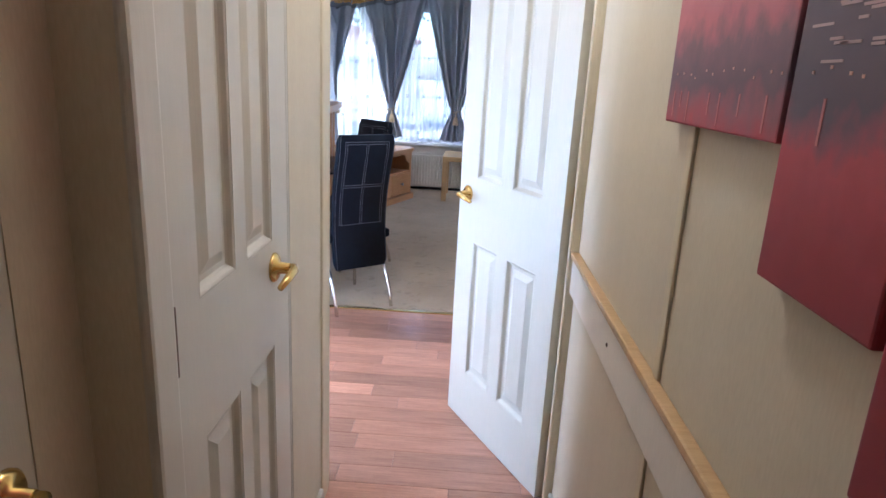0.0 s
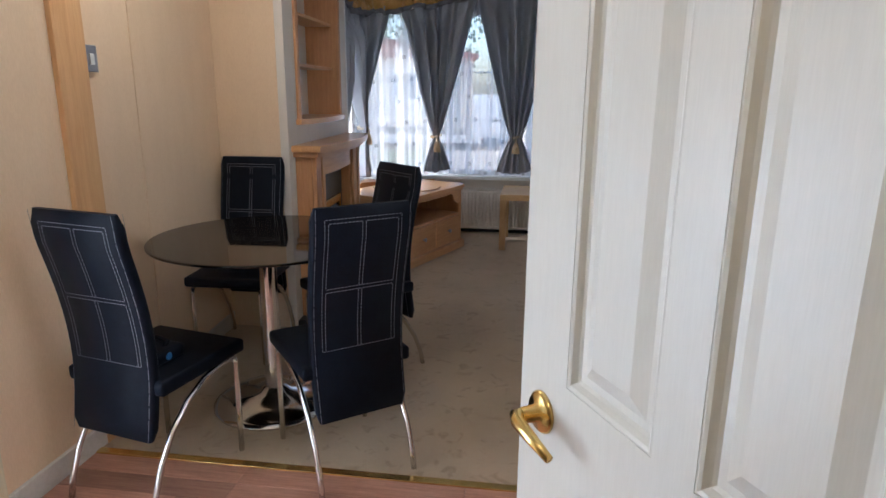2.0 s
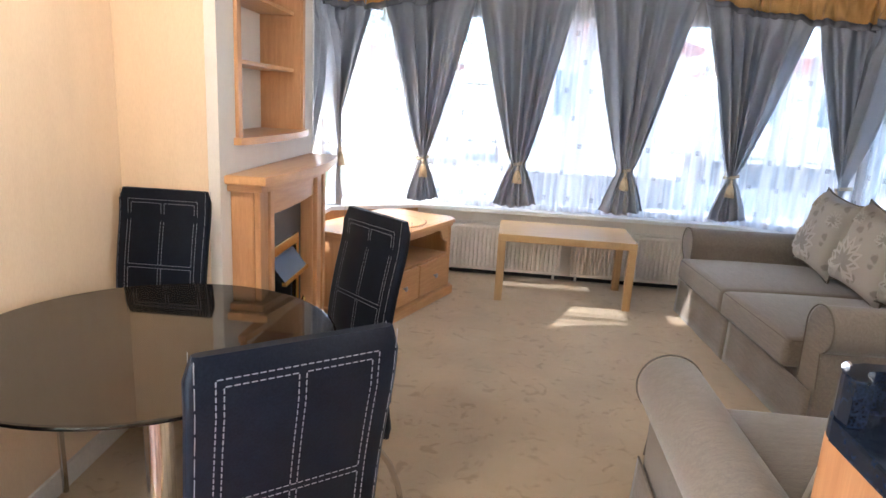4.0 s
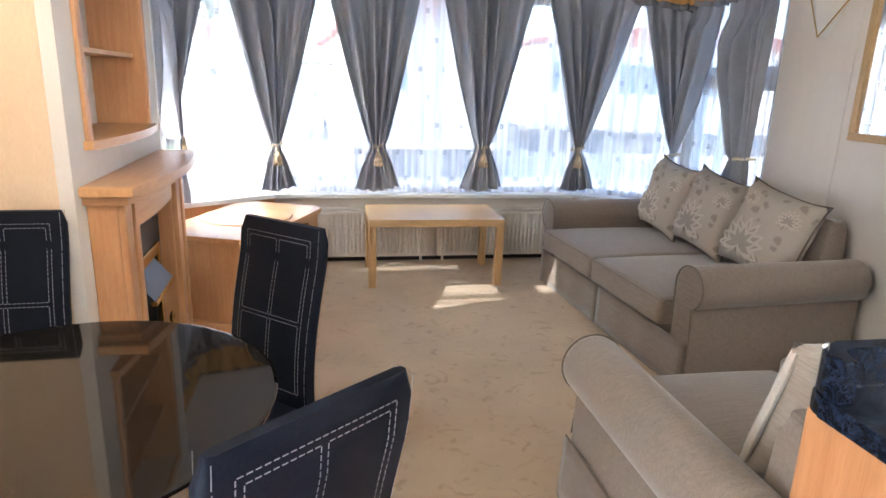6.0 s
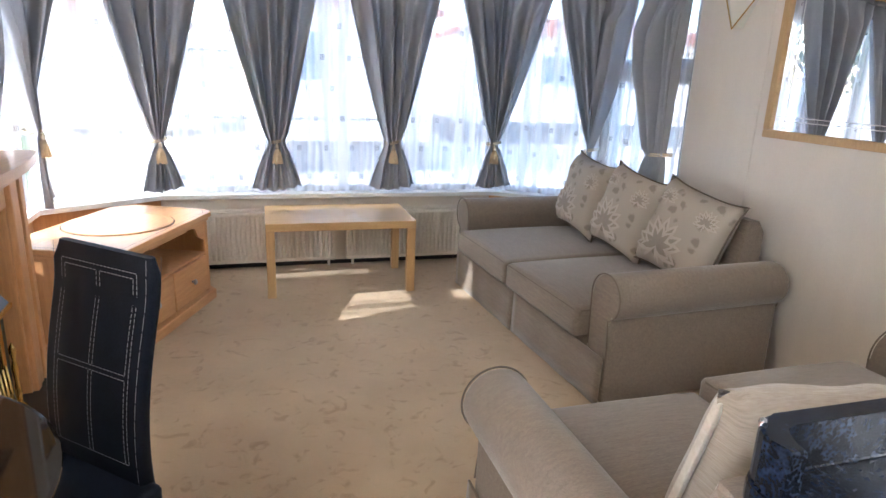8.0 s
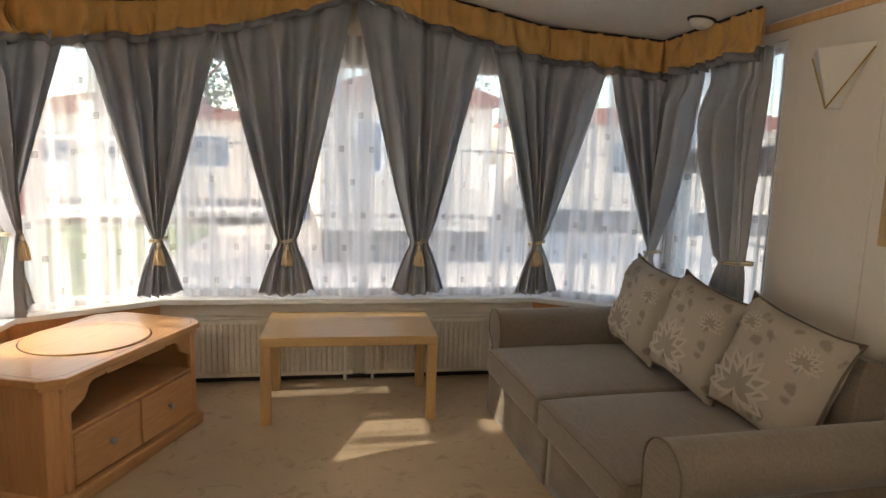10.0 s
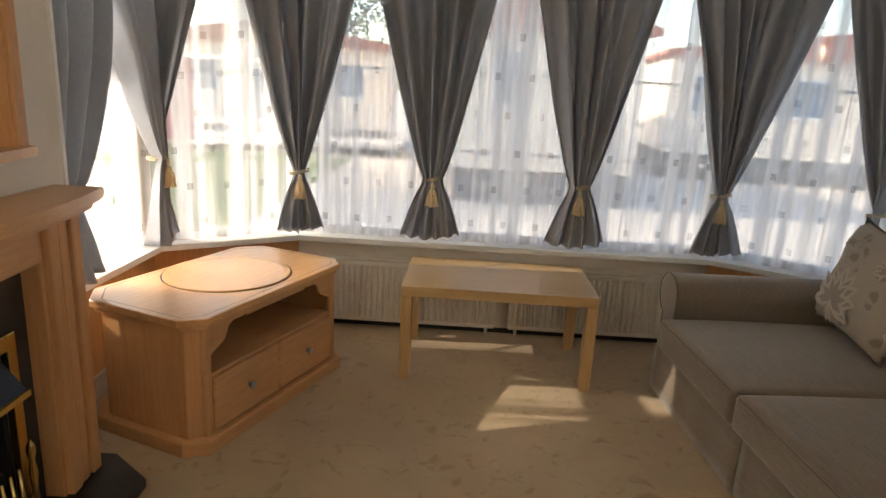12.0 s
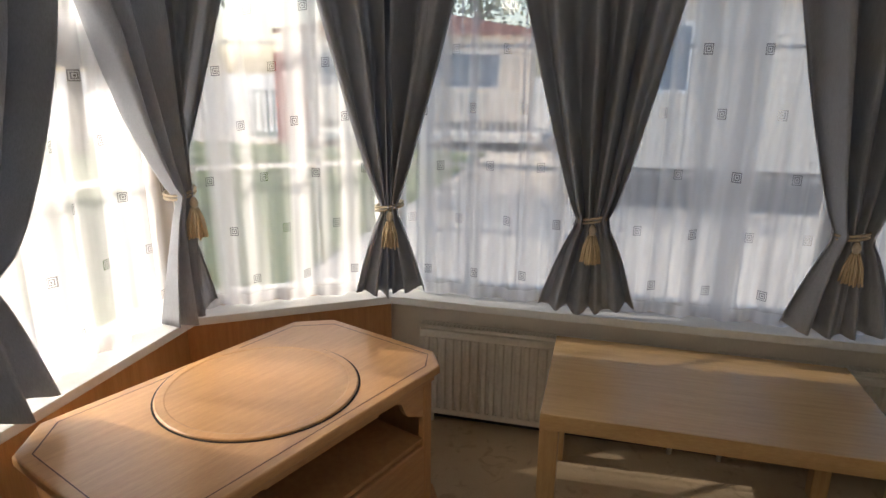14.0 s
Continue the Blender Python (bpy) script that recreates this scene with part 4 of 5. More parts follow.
S1, S2, S3, S4 = RLEN[1], RLEN[2], RLEN[3], RLEN[4]
SA, SB = s_of(-0.15, RAIL[2].y), s_of(0.67, RAIL[2].y)
mids = [S1, S2, SA, SB, S3, S4]
gaps = [(b - a) / 2 for a, b in zip(mids, mids[1:])]
for k, s in enumerate(mids):
    left, right = gaps[k - 1] if k else 0.56, gaps[k] if k < len(gaps) else 0.38
    curtain(s - (0.05 if k == 0 else 0.0), left, right, 1.02 if k == 0 else 0.93, 11 + k)
curtain(0.17, 0.15, 0.43, 0.955, 31, tie_off=-0.05, tassel=False, pinch=0.09, bulge=0.5)
curtain(RLEN[-1] - 0.15, 0.30, 0.13, 1.0, 32, tie_off=0.06, tassel=False, pinch=0.085, bulge=0.5)


def net(sa, sb, seed):
    c = thing("net_curtain", "white sheer net with small square motifs", "net curtain", "bay window nets")
    NU, NV = 90, 8
    rng = random.Random(seed)
    ph = [rng.uniform(0, 6.28) for _ in range(4)]
    lo = SILL_Z + 0.012

    def shape(i, j):
        u, v = i / NU, j / NV
        s = sa + (sb - sa) * u
        hi = min(val_bottom(s) + 0.05, 2.2)
        ins = -0.028 + 0.013 * math.sin(u * 38 * (sb - sa) + ph[0] + 0.6 * math.sin(2 * v + ph[1])) + 0.007 * math.sin(u * 91 * (sb - sa) + ph[2])
        p = rail_at(s, ins)
        return (p.x, p.y, lo + (hi - lo) * v)
    bm = bmesh.new()
    grid(bm, NU, NV, shape, lambda i, j: ((sb - sa) * 1.25 * i / NU + seed * 0.37, 1.6 * j / NV))
    part("sheer", bm, NET, c, "", True)


for k, (a, b) in enumerate(zip([0.02] + mids, mids + [RLEN[-1] - 0.02])):
    net(a + 0.004, b - 0.004, k + 1)

# ---- valance ----
VAL = offset(SILL, -0.02)


def valance():
    v = thing("valance", "gathered gold valance with a grey hem round the bay", "valance")
    n = 620
    length = RLEN[-1]

    def pt(i, z01, flare):
        s = length * i / n
        fold = 0.052 * noise.noise(Vector((s * 9, 0.9 * z01, 1.0))) + 0.044 * noise.noise(Vector((s * 21, 1.8 * z01, 7.0))) + 0.012 * noise.noise(Vector((s * 47, 2.5 * z01, 3.0)))
        p = rail_at(min(max(s, 0.001), length - 0.001), 0.112 + fold * flare)
        topz = ceil_z(p.x) - 0.012
        wav = 0.030 * noise.noise(Vector((s * 5.5, 3.0, 2.0))) + 0.014 * noise.noise(Vector((s * 17, 0.0, 4.0)))
        return (p.x, p.y, topz - (val_drop(p.x) - 0.012 + wav) * z01)
    bm = bmesh.new()
    lv = [0.0, 0.06, 0.15, 0.25, 0.37, 0.5, 0.66, 0.82]
    grid(bm, n, len(lv) - 1, lambda i, j: pt(i, lv[j], 0.5 + 0.9 * lv[j]))
    thick(part("gold_cloth", bm, GOLDCLOTH, v, "", True), 0.003)
    bm = bmesh.new()
    lw = [0.815, 0.92, 1.0]
    grid(bm, n, 2, lambda i, j: pt(i, lw[j], 0.5 + 0.9 * lw[j]))
    thick(part("grey_hem", bm, GREYBAND, v, "grey satin hem", True), 0.003)
    bm = bmesh.new()
    tube(bm, [pt(i, 0.0, 0.0) for i in range(0, n + 1, 6)], 0.007, 6)
    part("top_cord", bm, DARKGAP, v, "dark piping at the ceiling", True)


valance()


# ---- radiators ----
def radiator(x0, x1):
    r = thing("radiator", "cream panel radiator under the bay window", "radiator", "bay radiators")
    y0, y1, z0, z1 = 7.555, 7.595, 0.045, 0.425
    prof, n = [], int((x1 - x0 - 0.04) / 0.034)
    for k in range(n):
        a = x0 + 0.02 + k * 0.034
        prof += [(a, y0 + 0.010), (a + 0.006, y0), (a + 0.020, y0), (a + 0.026, y0 + 0.010)]
    prof = [(x0, y0 + 0.008)] + prof + [(x1, y0 + 0.008), (x1, y1), (x0, y1)]
    bm = bmesh.new()
    prism(bm, prof, z0 + 0.028, z1 - 0.034)
    part("ribbed_panel", bm, RADIATOR, r)
    part("bottom_rail", boxes((x0, x1, y0 + 0.003, y1, z0, z0 + 0.030), bev=0.008), RADIATOR, r)
    part("top_rail", boxes((x0, x1, y0 + 0.003, y1, z1 - 0.036, z1 - 0.004), bev=0.008), RADIATOR, r)
    args = [(x0, x1, y0 + 0.012, y0 + 0.018, z1, z1 + 0.014), (x0, x1, y1 + 0.012, y1 + 0.018, z1, z1 + 0.014)]
    k = x0
    while k < x1:
        args.append((k, k + 0.007, y0 + 0.018, y1 + 0.012, z1 - 0.002, z1 + 0.010))
        k += 0.017
    part("top_grille", boxes(*args), RADIATOR, r)
    for x in (x0 + 0.1, x1 - 0.13):
        part("wall_bracket", boxes((x, x + 0.03, y1, 7.639, 0.1, 0.38)), RADIATOR, r)
    for x in (x0 + 0.05, x1 - 0.05):
        bm = bmesh.new()
        tube(bm, [(x, y1 - 0.01, 0.0), (x, y1 - 0.01, z0 + 0.01)], 0.010, 8)
        part("pipe", bm, RADIATOR, r)
    return r


radiator(-0.80, 0.26)
radiator(0.34, 1.36)


# ---- corner television unit ----
TVM = pose(-0.733, 6.571, 0, 0, 0, -21.4) @ Matrix.Diagonal((1, 1, 1.06, 1))
# local y along the front, x out of the front (front at x = 0)


def tv_unit():
    t = thing("tv_cabinet", "beech corner television cabinet with two drawers and turntable", "tv cabinet", m=TVM)

    def outline(g):
        h, d = 0.52 + g, 0.62 + g
        return [(g, -h + 0.07), (g, h - 0.07), (-0.075, h), (-d + 0.10, h), (-d, h - 0.10), (-d, -h + 0.10), (-d + 0.10, -h), (-0.075, -h)]
    bm = bmesh.new()
    prism(bm, outline(0.0), 0.500, 0.528, bev=0.007, seg=3)
    part("top", bm, BEECHTOP, t)
    # dark inlaid line round the top
    bm = bmesh.new()
    outer, inner_ = outline(-0.030), outline(-0.033)
    ro = [bm.verts.new((x, y, 0.5286)) for x, y in outer]
    ri = [bm.verts.new((x, y, 0.5286)) for x, y in inner_]
    for k in range(8):
        bm.faces.new((ro[k], ro[(k + 1) % 8], ri[(k + 1) % 8], ri[k]))
    part("inlay_line", bm, DARKWOOD, t, "thin dark inlaid line")
    bm = bmesh.new()
    prism(bm, outline(-0.012), 0.482, 0.500, bev=0.003)
    part("top_moulding", bm, BEECH, t)
    bm = bmesh.new()
    prism(bm, outline(0.004), 0.0, 0.060, bev=0.010, seg=3)
    part("plinth", bm, BEECH, t)
    o = outline(-0.028)
    # body walls: back, ends, chamfers
    inner = [(x * 0.965 - 0.006, y * 0.965) for x, y in o]
    order = [1, 2, 3, 4, 5, 6, 7, 0]
    for a, b in zip(order, order[1:]):
        bm = bmesh.new()
        prism(bm, [o[a], o[b], inner[b], inner[a]], 0.060, 0.482)
        part("side_panel", bm, BEECHV, t)
    yy = 0.405
    part("shelf", boxes((-0.50, -0.030, -yy, yy, 0.285, 0.300), bev=0.002), BEECH, t)
    part("shelf_back", boxes((-0.50, -0.49, -yy, yy, 0.300, 0.482)), BEECH, t)
    for s in (-1, 1):
        part("corner_post", boxes((-0.05, -0.026, min(s * yy, s * 0.446), max(s * yy, s * 0.446), 0.060, 0.482), bev=0.006), BEECHV, t)
        # shaped bracket below the top
        bm = bmesh.new()
        pts = [(s * yy, 0.482), (s * 0.20, 0.482), (s * 0.21, 0.468), (s * 0.275, 0.466), (s * 0.30, 0.455), (s * 0.315, 0.425), (s * 0.33, 0.405), (s * 0.352, 0.395), (s * yy, 0.37)]
        prism(bm, pts, -0.046, -0.030, axis="x")
        part("bracket", bm, BEECH, t)
    part("apron", boxes((-0.046, -0.030, -0.20, 0.20, 0.462, 0.482), bev=0.003), BEECH, t)
    for s in (-1, 1):
        y0, y1 = (0.004, yy - 0.003) if s > 0 else (-yy + 0.003, -0.004)
        dr = part("drawer_front", boxes((-0.045, -0.020, y0, y1, 0.068, 0.280), bev=0.009, seg=3), BEECH, t)
        bm = bmesh.new()
        lathe(bm, [(0.007, 0), (0.006, 0.010), (0.015, 0.016), (0.016, 0.022), (0.010, 0.027)], 16, Matrix.Translation((-0.020, (y0 + y1) / 2, 0.178)) @ Euler((0, radians(90), 0)).to_matrix().to_4x4())
        part("knob", bm, SWITCH, dr, "small metal knob", True)
    bm = bmesh.new()
    lathe(bm, [(0.283, 0.5283), (0.283, 0.5290), (0.278, 0.5292), (0.278, 0.5285)], 64, Matrix.Translation((-0.33, 0.035, 0)))
    part("turntable_groove", bm, DARKGAP, t, "dark groove round the turntable")
    bm = bmesh.new()
    lathe(bm, [(0.277, 0.5286), (0.277, 0.532), (0.273, 0.5345), (0.252, 0.5345), (0.248, 0.533), (0.10, 0.533)], 64, Matrix.Translation((-0.33, 0.035, 0)))
    part("turntable", bm, BEECHTOP, t, "round beech turntable")


tv_unit()


# ---- coffee table ----
def coffee_table():
    t = thing("coffee_table", "low oak-effect coffee table with square legs", "coffee table", m=pose(0.231, 7.189, 0, 0, 0, -0.6))
    part("tabletop", boxes((-0.480, 0.480, -0.286, 0.286, 0.438, 0.490), bev=0.003), OAK, t)
    for sx in (-1, 1):
        for sy in (-0.285, 0.231):
            part("leg", boxes((sx * 0.479 if sx < 0 else 0.425, sx * 0.479 if sx > 0 else -0.425, sy, sy + 0.054, 0, 0.438), bev=0.003), surface("oak_foil_upright", (0.46, 0.28, 0.12), (0.58, 0.38, 0.18), 5, (14, 14, 1), 0.35, 0.08, 45, broad=0.55) if "oak_foil_upright" not in bpy.data.materials else bpy.data.materials["oak_foil_upright"], t)


coffee_table()


# ---- sofas ----
def rolled_arm(d, s, w0, label_parent, fab):
    """Arm with an outward roll: inner side at a=0; pushed along the depth d."""
    prof = [(0.0, 0.02), (0.0, 0.50)]
    for k in range(15):
        a = radians(180 - k * 250 / 14)
        prof.append((0.098 + 0.104 * math.cos(a), 0.515 + 0.104 * math.sin(a)))
    prof += [(0.148, 0.40), (0.150, 0.02)]
    bm = bmesh.new()
    prism(bm, [(w0 + s * a, z) for a, z in prof], -d / 2, d / 2 - 0.03, bev=0.012, seg=3, axis="y")
    return bm


def sofa(name, label, half, d, m, seats, fab, back_h=0.80, lift=(0, 0), thin=0.0, end_skirt=True):
    """Front towards -y, length along x; half: outer half length at the arm's inner side."""
    t = thing(name, label, "sofa", m=m)
    part("base", boxes((-half, half, -d / 2 + 0.03, d / 2 - 0.02, 0.05, 0.30), bev=0.015), fab, t)
    for s in (-1, 1):
        a = part("arm", rolled_arm(d, s, s * half, t, fab), fab, t, "", True)
        md = a.modifiers.new("edges", "EDGE_SPLIT")
        md.split_angle = radians(40)
        prof = []
        for k in range(24):
            an = radians(180 - k * 250 / 23)
            prof.append((s * half + s * (0.098 + 0.105 * math.cos(an)), -d / 2 - 0.001, 0.515 + 0.105 * math.sin(an)))
        prof = [(s * (half + 0.002), -d / 2 - 0.001, 0.26)] + prof + [(s * (half + 0.149), -d / 2 - 0.001, 0.26)]
        bm = bmesh.new()
        tube(bm, prof, 0.0032, 6)
        part("piping", bm, PIPING, a)
    # back
    bm = bmesh.new()
    prism(bm, [(d / 2 - 0.30 + thin, 0.28), (d / 2 - 0.24 + thin, back_h - 0.05), (d / 2 - 0.19 + 0.7 * thin, back_h), (d / 2 - 0.06, back_h - 0.005), (d / 2 - 0.02, back_h - 0.06), (d / 2 - 0.01, 0.03)], -half + 0.001, half - 0.001, bev=0.02, seg=3, axis="x")
    part("back", bm, fab, t)
    # skirt panels with a slit between
    n = seats
    for k in range(n):
        a, b = -half - 0.145 + (2 * half + 0.29) * k / n, -half - 0.145 + (2 * half + 0.29) * (k + 1) / n
        bm = bmesh.new()
        grid(bm, 20, 4, lambda i, j: (a + 0.004 + (b - a - 0.008) * i / 20, -d / 2 - 0.008 - 0.004 * (1 - j / 4) + 0.003 * math.sin(i * 0.9), 0.008 + 0.235 * j / 4))
        thick(part("skirt", bm, fab, t, "", True), 0.006)
    for s in (-1, 1) if end_skirt else ():
        bm = bmesh.new()
        grid(bm, 20, 4, lambda i, j: (s * (half + 0.160 + 0.012 * (1 - j / 4) + 0.003 * math.sin(i * 0.8)), -d / 2 - 0.02 + (d - 0.10) * i / 20, 0.008 + 0.235 * j / 4))
        thick(part("skirt", bm, fab, t, "", True), 0.006)
        bm = bmesh.new()
        tube(bm, [(s * (half + 0.162), -d / 2 - 0.012, 0.245), (s * (half + 0.162), d / 2 - 0.13, 0.245)], 0.004, 6)
        part("piping", bm, PIPING, t)
    # seat cushions
    for k in range(seats):
        a, b = -half + 2 * half * k / seats, -half + 2 * half * (k + 1) / seats
        y0, y1 = -d / 2 - 0.075, d / 2 - 0.29 + thin
        z0, z1 = 0.285, 0.425 + lift[k]
        bm = boxes((a + 0.004, b - 0.004, y0, y1, z0, z1), bev=0.035, seg=4)
        bmesh.ops.subdivide_edges(bm, edges=[e for e in bm.edges if e.calc_length() > 0.2], cuts=6, use_grid_fill=True)
        cx, cy = (a + b) / 2, (y0 + y1) / 2
        for v in bm.verts:
            if v.co.z > z1 - 0.02:
                fx_, fy_ = 1 - ((v.co.x - cx) / ((b - a) / 2)) ** 2, 1 - ((v.co.y - cy) / ((y1 - y0) / 2)) ** 2
                v.co.z += 0.028 * max(0, fx_) ** 0.6 * max(0, fy_) ** 0.6
        sc = part("seat_cushion", bm, fab, t, "", True)
        for zz in (z1 - 0.010,):
            loop = []
            for (x, y) in ((a + 0.030, y1 - 0.03), (a + 0.010, y0 + 0.03), (a + 0.030, y0 + 0.008), (b - 0.030, y0 + 0.008), (b - 0.010, y0 + 0.03), (b - 0.030, y1 - 0.03)):
                loop.append((x, y, zz))
            bm = bmesh.new()
            tube(bm, loop, 0.0034, 6)
            part("piping", bm, PIPING, sc)
    return t


SOFA_HALF, SOFA_D = 0.755, 0.98
SOFAM = pose(1.590, 6.142, 0, 0, 0, -86.7)
sofa("sofa", "brown-grey two-seat fabric sofa with rolled arms and skirt", SOFA_HALF, SOFA_D, SOFAM, 2, SOFAFABRIC, 0.80, (0, 0), 0.09, False)
LOVEM = pose(1.115, 4.095, 0, 0, 0, 180)
sofa("loveseat", "brown-grey fabric loveseat with rolled arms backing the counter", 0.665, 0.86, LOVEM, 2, SOFAFABRIC, 0.76, (0.05, 0.0), 0.12)


def flower_petals(bm_pale, bm_dark, cx, cz, r, y_of, seed):
    """A lotus-like motif of pointed petals, as a thin raised print on a cushion."""
    rng = random.Random(seed)

    def petal(bm, a, length, width, off):
        n = 6
        left, right = [], []
        for k in range(n + 1):
            t = k / n
            w = width * math.sin(math.pi * t ** 0.8) * 0.5
            d = (math.sin(a), math.cos(a))
            bx, bz = cx + d[0] * length * t, cz + d[1] * length * t
            for lst, s in ((left, -1), (right, 1)):
                x, z = bx + s * w * d[1], bz - s * w * d[0]
                lst.append((x, z))
        pts = left + right[-2:0:-1]
        vs = [bm.verts.new((x, y_of(x, z) - off, z)) for x, z in pts]
        bm.faces.new(vs)
    for ring, (cnt, ln, wd) in enumerate(((9, 1.0, 0.34), (7, 0.72, 0.30))):
        for k in range(cnt):
            a = radians(-105 + 210 * k / (cnt - 1)) + rng.uniform(-0.05, 0.05)
            petal(bm_dark, a, r * ln, r * wd * 1.25, 0.0018 + 0.0012 * ring)
            petal(bm_pale, a, r * ln * 0.84, r * wd * 0.66, 0.0024 + 0.0012 * ring)
    for k in range(7):
        a = radians(rng.uniform(120, 240))
        petal(bm_dark, a, r * rng.uniform(0.4, 0.8), r * 0.10, 0.0018)


def scatter_cushion(m, seed, w=0.52, h=0.50, name="scatter_cushion", label="pale floral back cushion with lotus print on sofa"):
    c = thing(name, label, "cushion", "floral cushions on the sofa", m=m)
    bm = bmesh.new()
    pillow(bm, w, h, 0.19)
    part("cover", bm, FLOWER, c, "", True)

    def y_of(x, z):
        u, v = min(0.97, max(-0.97, 2 * x / w)), min(0.97, max(-0.97, 2 * z / h))
        return -0.095 * ((1 - u ** 4) * (1 - v ** 4)) ** 0.55 - 0.006
    for i, (cx, cz, r) in enumerate(((-0.06, -0.11, 0.165), (0.15, 0.10, 0.07), (-0.13, 0.14, 0.06))):
        pale, dark = bmesh.new(), bmesh.new()
        flower_petals(pale, dark, cx, cz, r, y_of, seed + i)
        part("print_outline", dark, FLOWERPALE, c, "pale printed outline")
        part("print_petal", pale, FLOWERDARK, c, "grey-brown printed petals")
    bm = bmesh.new()
    loop = []
    for k in range(48):
        t = k / 48 * 4
        e, f = int(t), t - int(t)
        u, v = [(-1 + 2 * f, -1), (1, -1 + 2 * f), (1 - 2 * f, 1), (-1, 1 - 2 * f)][e]
        loop.append((u * w / 2 * (1 - 0.11 * (1 - abs(v) ** 3) * u * u), 0, v * h / 2 * (1 - 0.11 * (1 - abs(u) ** 3) * v * v)))
    tube(bm, loop, 0.006, 6, closed=True)
    part("piping", bm, PIPING, c, "dark piping")


# leaning on the sofa back, facing the room
for k, (yy, xx, turn, lean) in enumerate(((-0.46, 0.215, -5, -14), (0.02, 0.205, -1, -15), (0.50, 0.215, 4, -16))):
    scatter_cushion(SOFAM @ pose(yy, xx, 0.700 - 0.012 * k, lean, 5 + 2 * k, turn), 40 + k)
rc = thing("scatter_cushion", "ribbed beige cushion leaning on loveseat back", "cushion", m=pose(0.785, 3.925, 0.635, -14, -4, 176))
bm = bmesh.new()
pillow(bm, 0.52, 0.44, 0.18)
part("cover", bm, RIBBED, rc, "", True)
bm = bmesh.new()
box(bm, 0.232, 0.247, -0.011, 0.011, -0.19, 0.19, bev=0.005)
part("edge_band", bm, surface("satin_band", (0.52, 0.46, 0.38), (0.62, 0.56, 0.48), 20, (1, 1, 1), 0.4, 0.1, 90), rc, "pale satin edge")


# ---- dining table and chairs ----
def dining_table():
    t = thing("dining_table", "round smoked-glass dining table on a chrome pedestal", "dining table", m=pose(-1.085, 4.0, 0))
    bm = bmesh.new()
    lathe(bm, [(0.452, 0.738), (0.4605, 0.741), (0.4615, 0.745), (0.4605, 0.749), (0.454, 0.750)], 72)
    part("glass_top", bm, SMOKED, t, "smoked black glass disc", False)
    bm = bmesh.new()
    lathe(bm, [(0.045, 0.03), (0.038, 0.08), (0.036, 0.40), (0.036, 0.66), (0.05, 0.70), (0.11, 0.725), (0.12, 0.737)], 28)
    part("column", bm, CHROME, t, "", True)
    bm = bmesh.new()
    lathe(bm, [(0.262, 0.0), (0.262, 0.008), (0.235, 0.022), (0.16, 0.038), (0.07, 0.052), (0.045, 0.075)], 40)
    part("base", bm, CHROME, t, "chrome domed base", True)


dining_table()


def dining_chair():
    """Front towards +y; feet of the arched rear legs at y = -0.27."""
    c = thing("dining_chair", "black faux-leather high-back chair with chrome legs", "chair", "chairs round the dining table")

    def back_y(z):
        t = (z - 0.26) / 0.73
        return -0.205 + 0.035 * math.sin(math.pi * min(1, t * 1.15)) - 0.060 * max(0, t - 0.25) ** 1.3

    W = 0.172
    zs = [0.250 + 0.745 * k / 18 for k in range(19)]

    def width(z):
        return W * (0.97 + 0.05 * (z - 0.25))
    bm = bmesh.new()
    sec = []
    th = 0.020
    for k, z in enumerate(zs):
        y, wd = back_y(z), width(z)
        e = 0.012 if k in (0, 18) else 0.0
        tt = th - (0.010 if k in (0, 18) else 0.0)
        ring = []
        for x, yy in ((-wd + e, -tt * 0.5), (-wd + 0.010 + e, -tt), (wd - 0.010 - e, -tt), (wd - e, -tt * 0.5), (wd - e, tt * 0.5), (wd - 0.010 - e, tt), (-wd + 0.010 + e, tt), (-wd + e, tt * 0.5)):
            ring.append(bm.verts.new((x, y + yy, z)))
        sec.append(ring)
    for a, b in zip(sec, sec[1:]):
        for k in range(8):
            bm.faces.new((a[k], a[(k + 1) % 8], b[(k + 1) % 8], b[k]))
    bm.faces.new(sec[0][::-1])
    bm.faces.new(sec[-1])
    back = part("backrest", bm, BLACKLEATHER, c, "", True)
    md = back.modifiers.new("edges", "EDGE_SPLIT")
    md.split_angle = radians(50)
    # stitched windows on both faces
    for face in (-1, 1):
        bm = bmesh.new()

        def line(p, q):
            n = max(2, int(((p[0] - q[0]) ** 2 + (p[1] - q[1]) ** 2) ** 0.5 / 0.0125))
            for k in range(n):
                a, b = k / n + 0.14 / n, (k + 1) / n - 0.14 / n
                pts = []
                for f in (a, b):
                    x, z = p[0] + (q[0] - p[0]) * f, p[1] + (q[1] - p[1]) * f
                    pts.append(Vector((x, back_y(z) + face * (th + 0.0008), z)))
                d = (pts[1] - pts[0]).normalized()
                sd = d.cross(Vector((0, face, 0))) * 0.0011
                vs = [bm.verts.new(v) for v in (pts[0] - sd, pts[1] - sd, pts[1] + sd, pts[0] + sd)]
                bm.faces.new(vs)
        o, zt, zb, zm = 0.132, 0.958, 0.50, 0.715
        line((-o, zt), (o, zt)), line((-o, zt), (-o, zb)), line((o, zt), (o, zb)), line((-o, zb), (o, zb))
        i = o - 0.012
        line((-i, zt - 0.013), (-0.006, zt - 0.013)), line((0.006, zt - 0.013), (i, zt - 0.013))
        for x in (-i, -0.006, 0.006, i):
            line((x, zt - 0.013), (x, zm + 0.006))
            line((x, zm - 0.006), (x, zb + 0.0))
        line((-i, zm + 0.006), (i, zm + 0.006)), line((-i, zm - 0.006), (i, zm - 0.006))
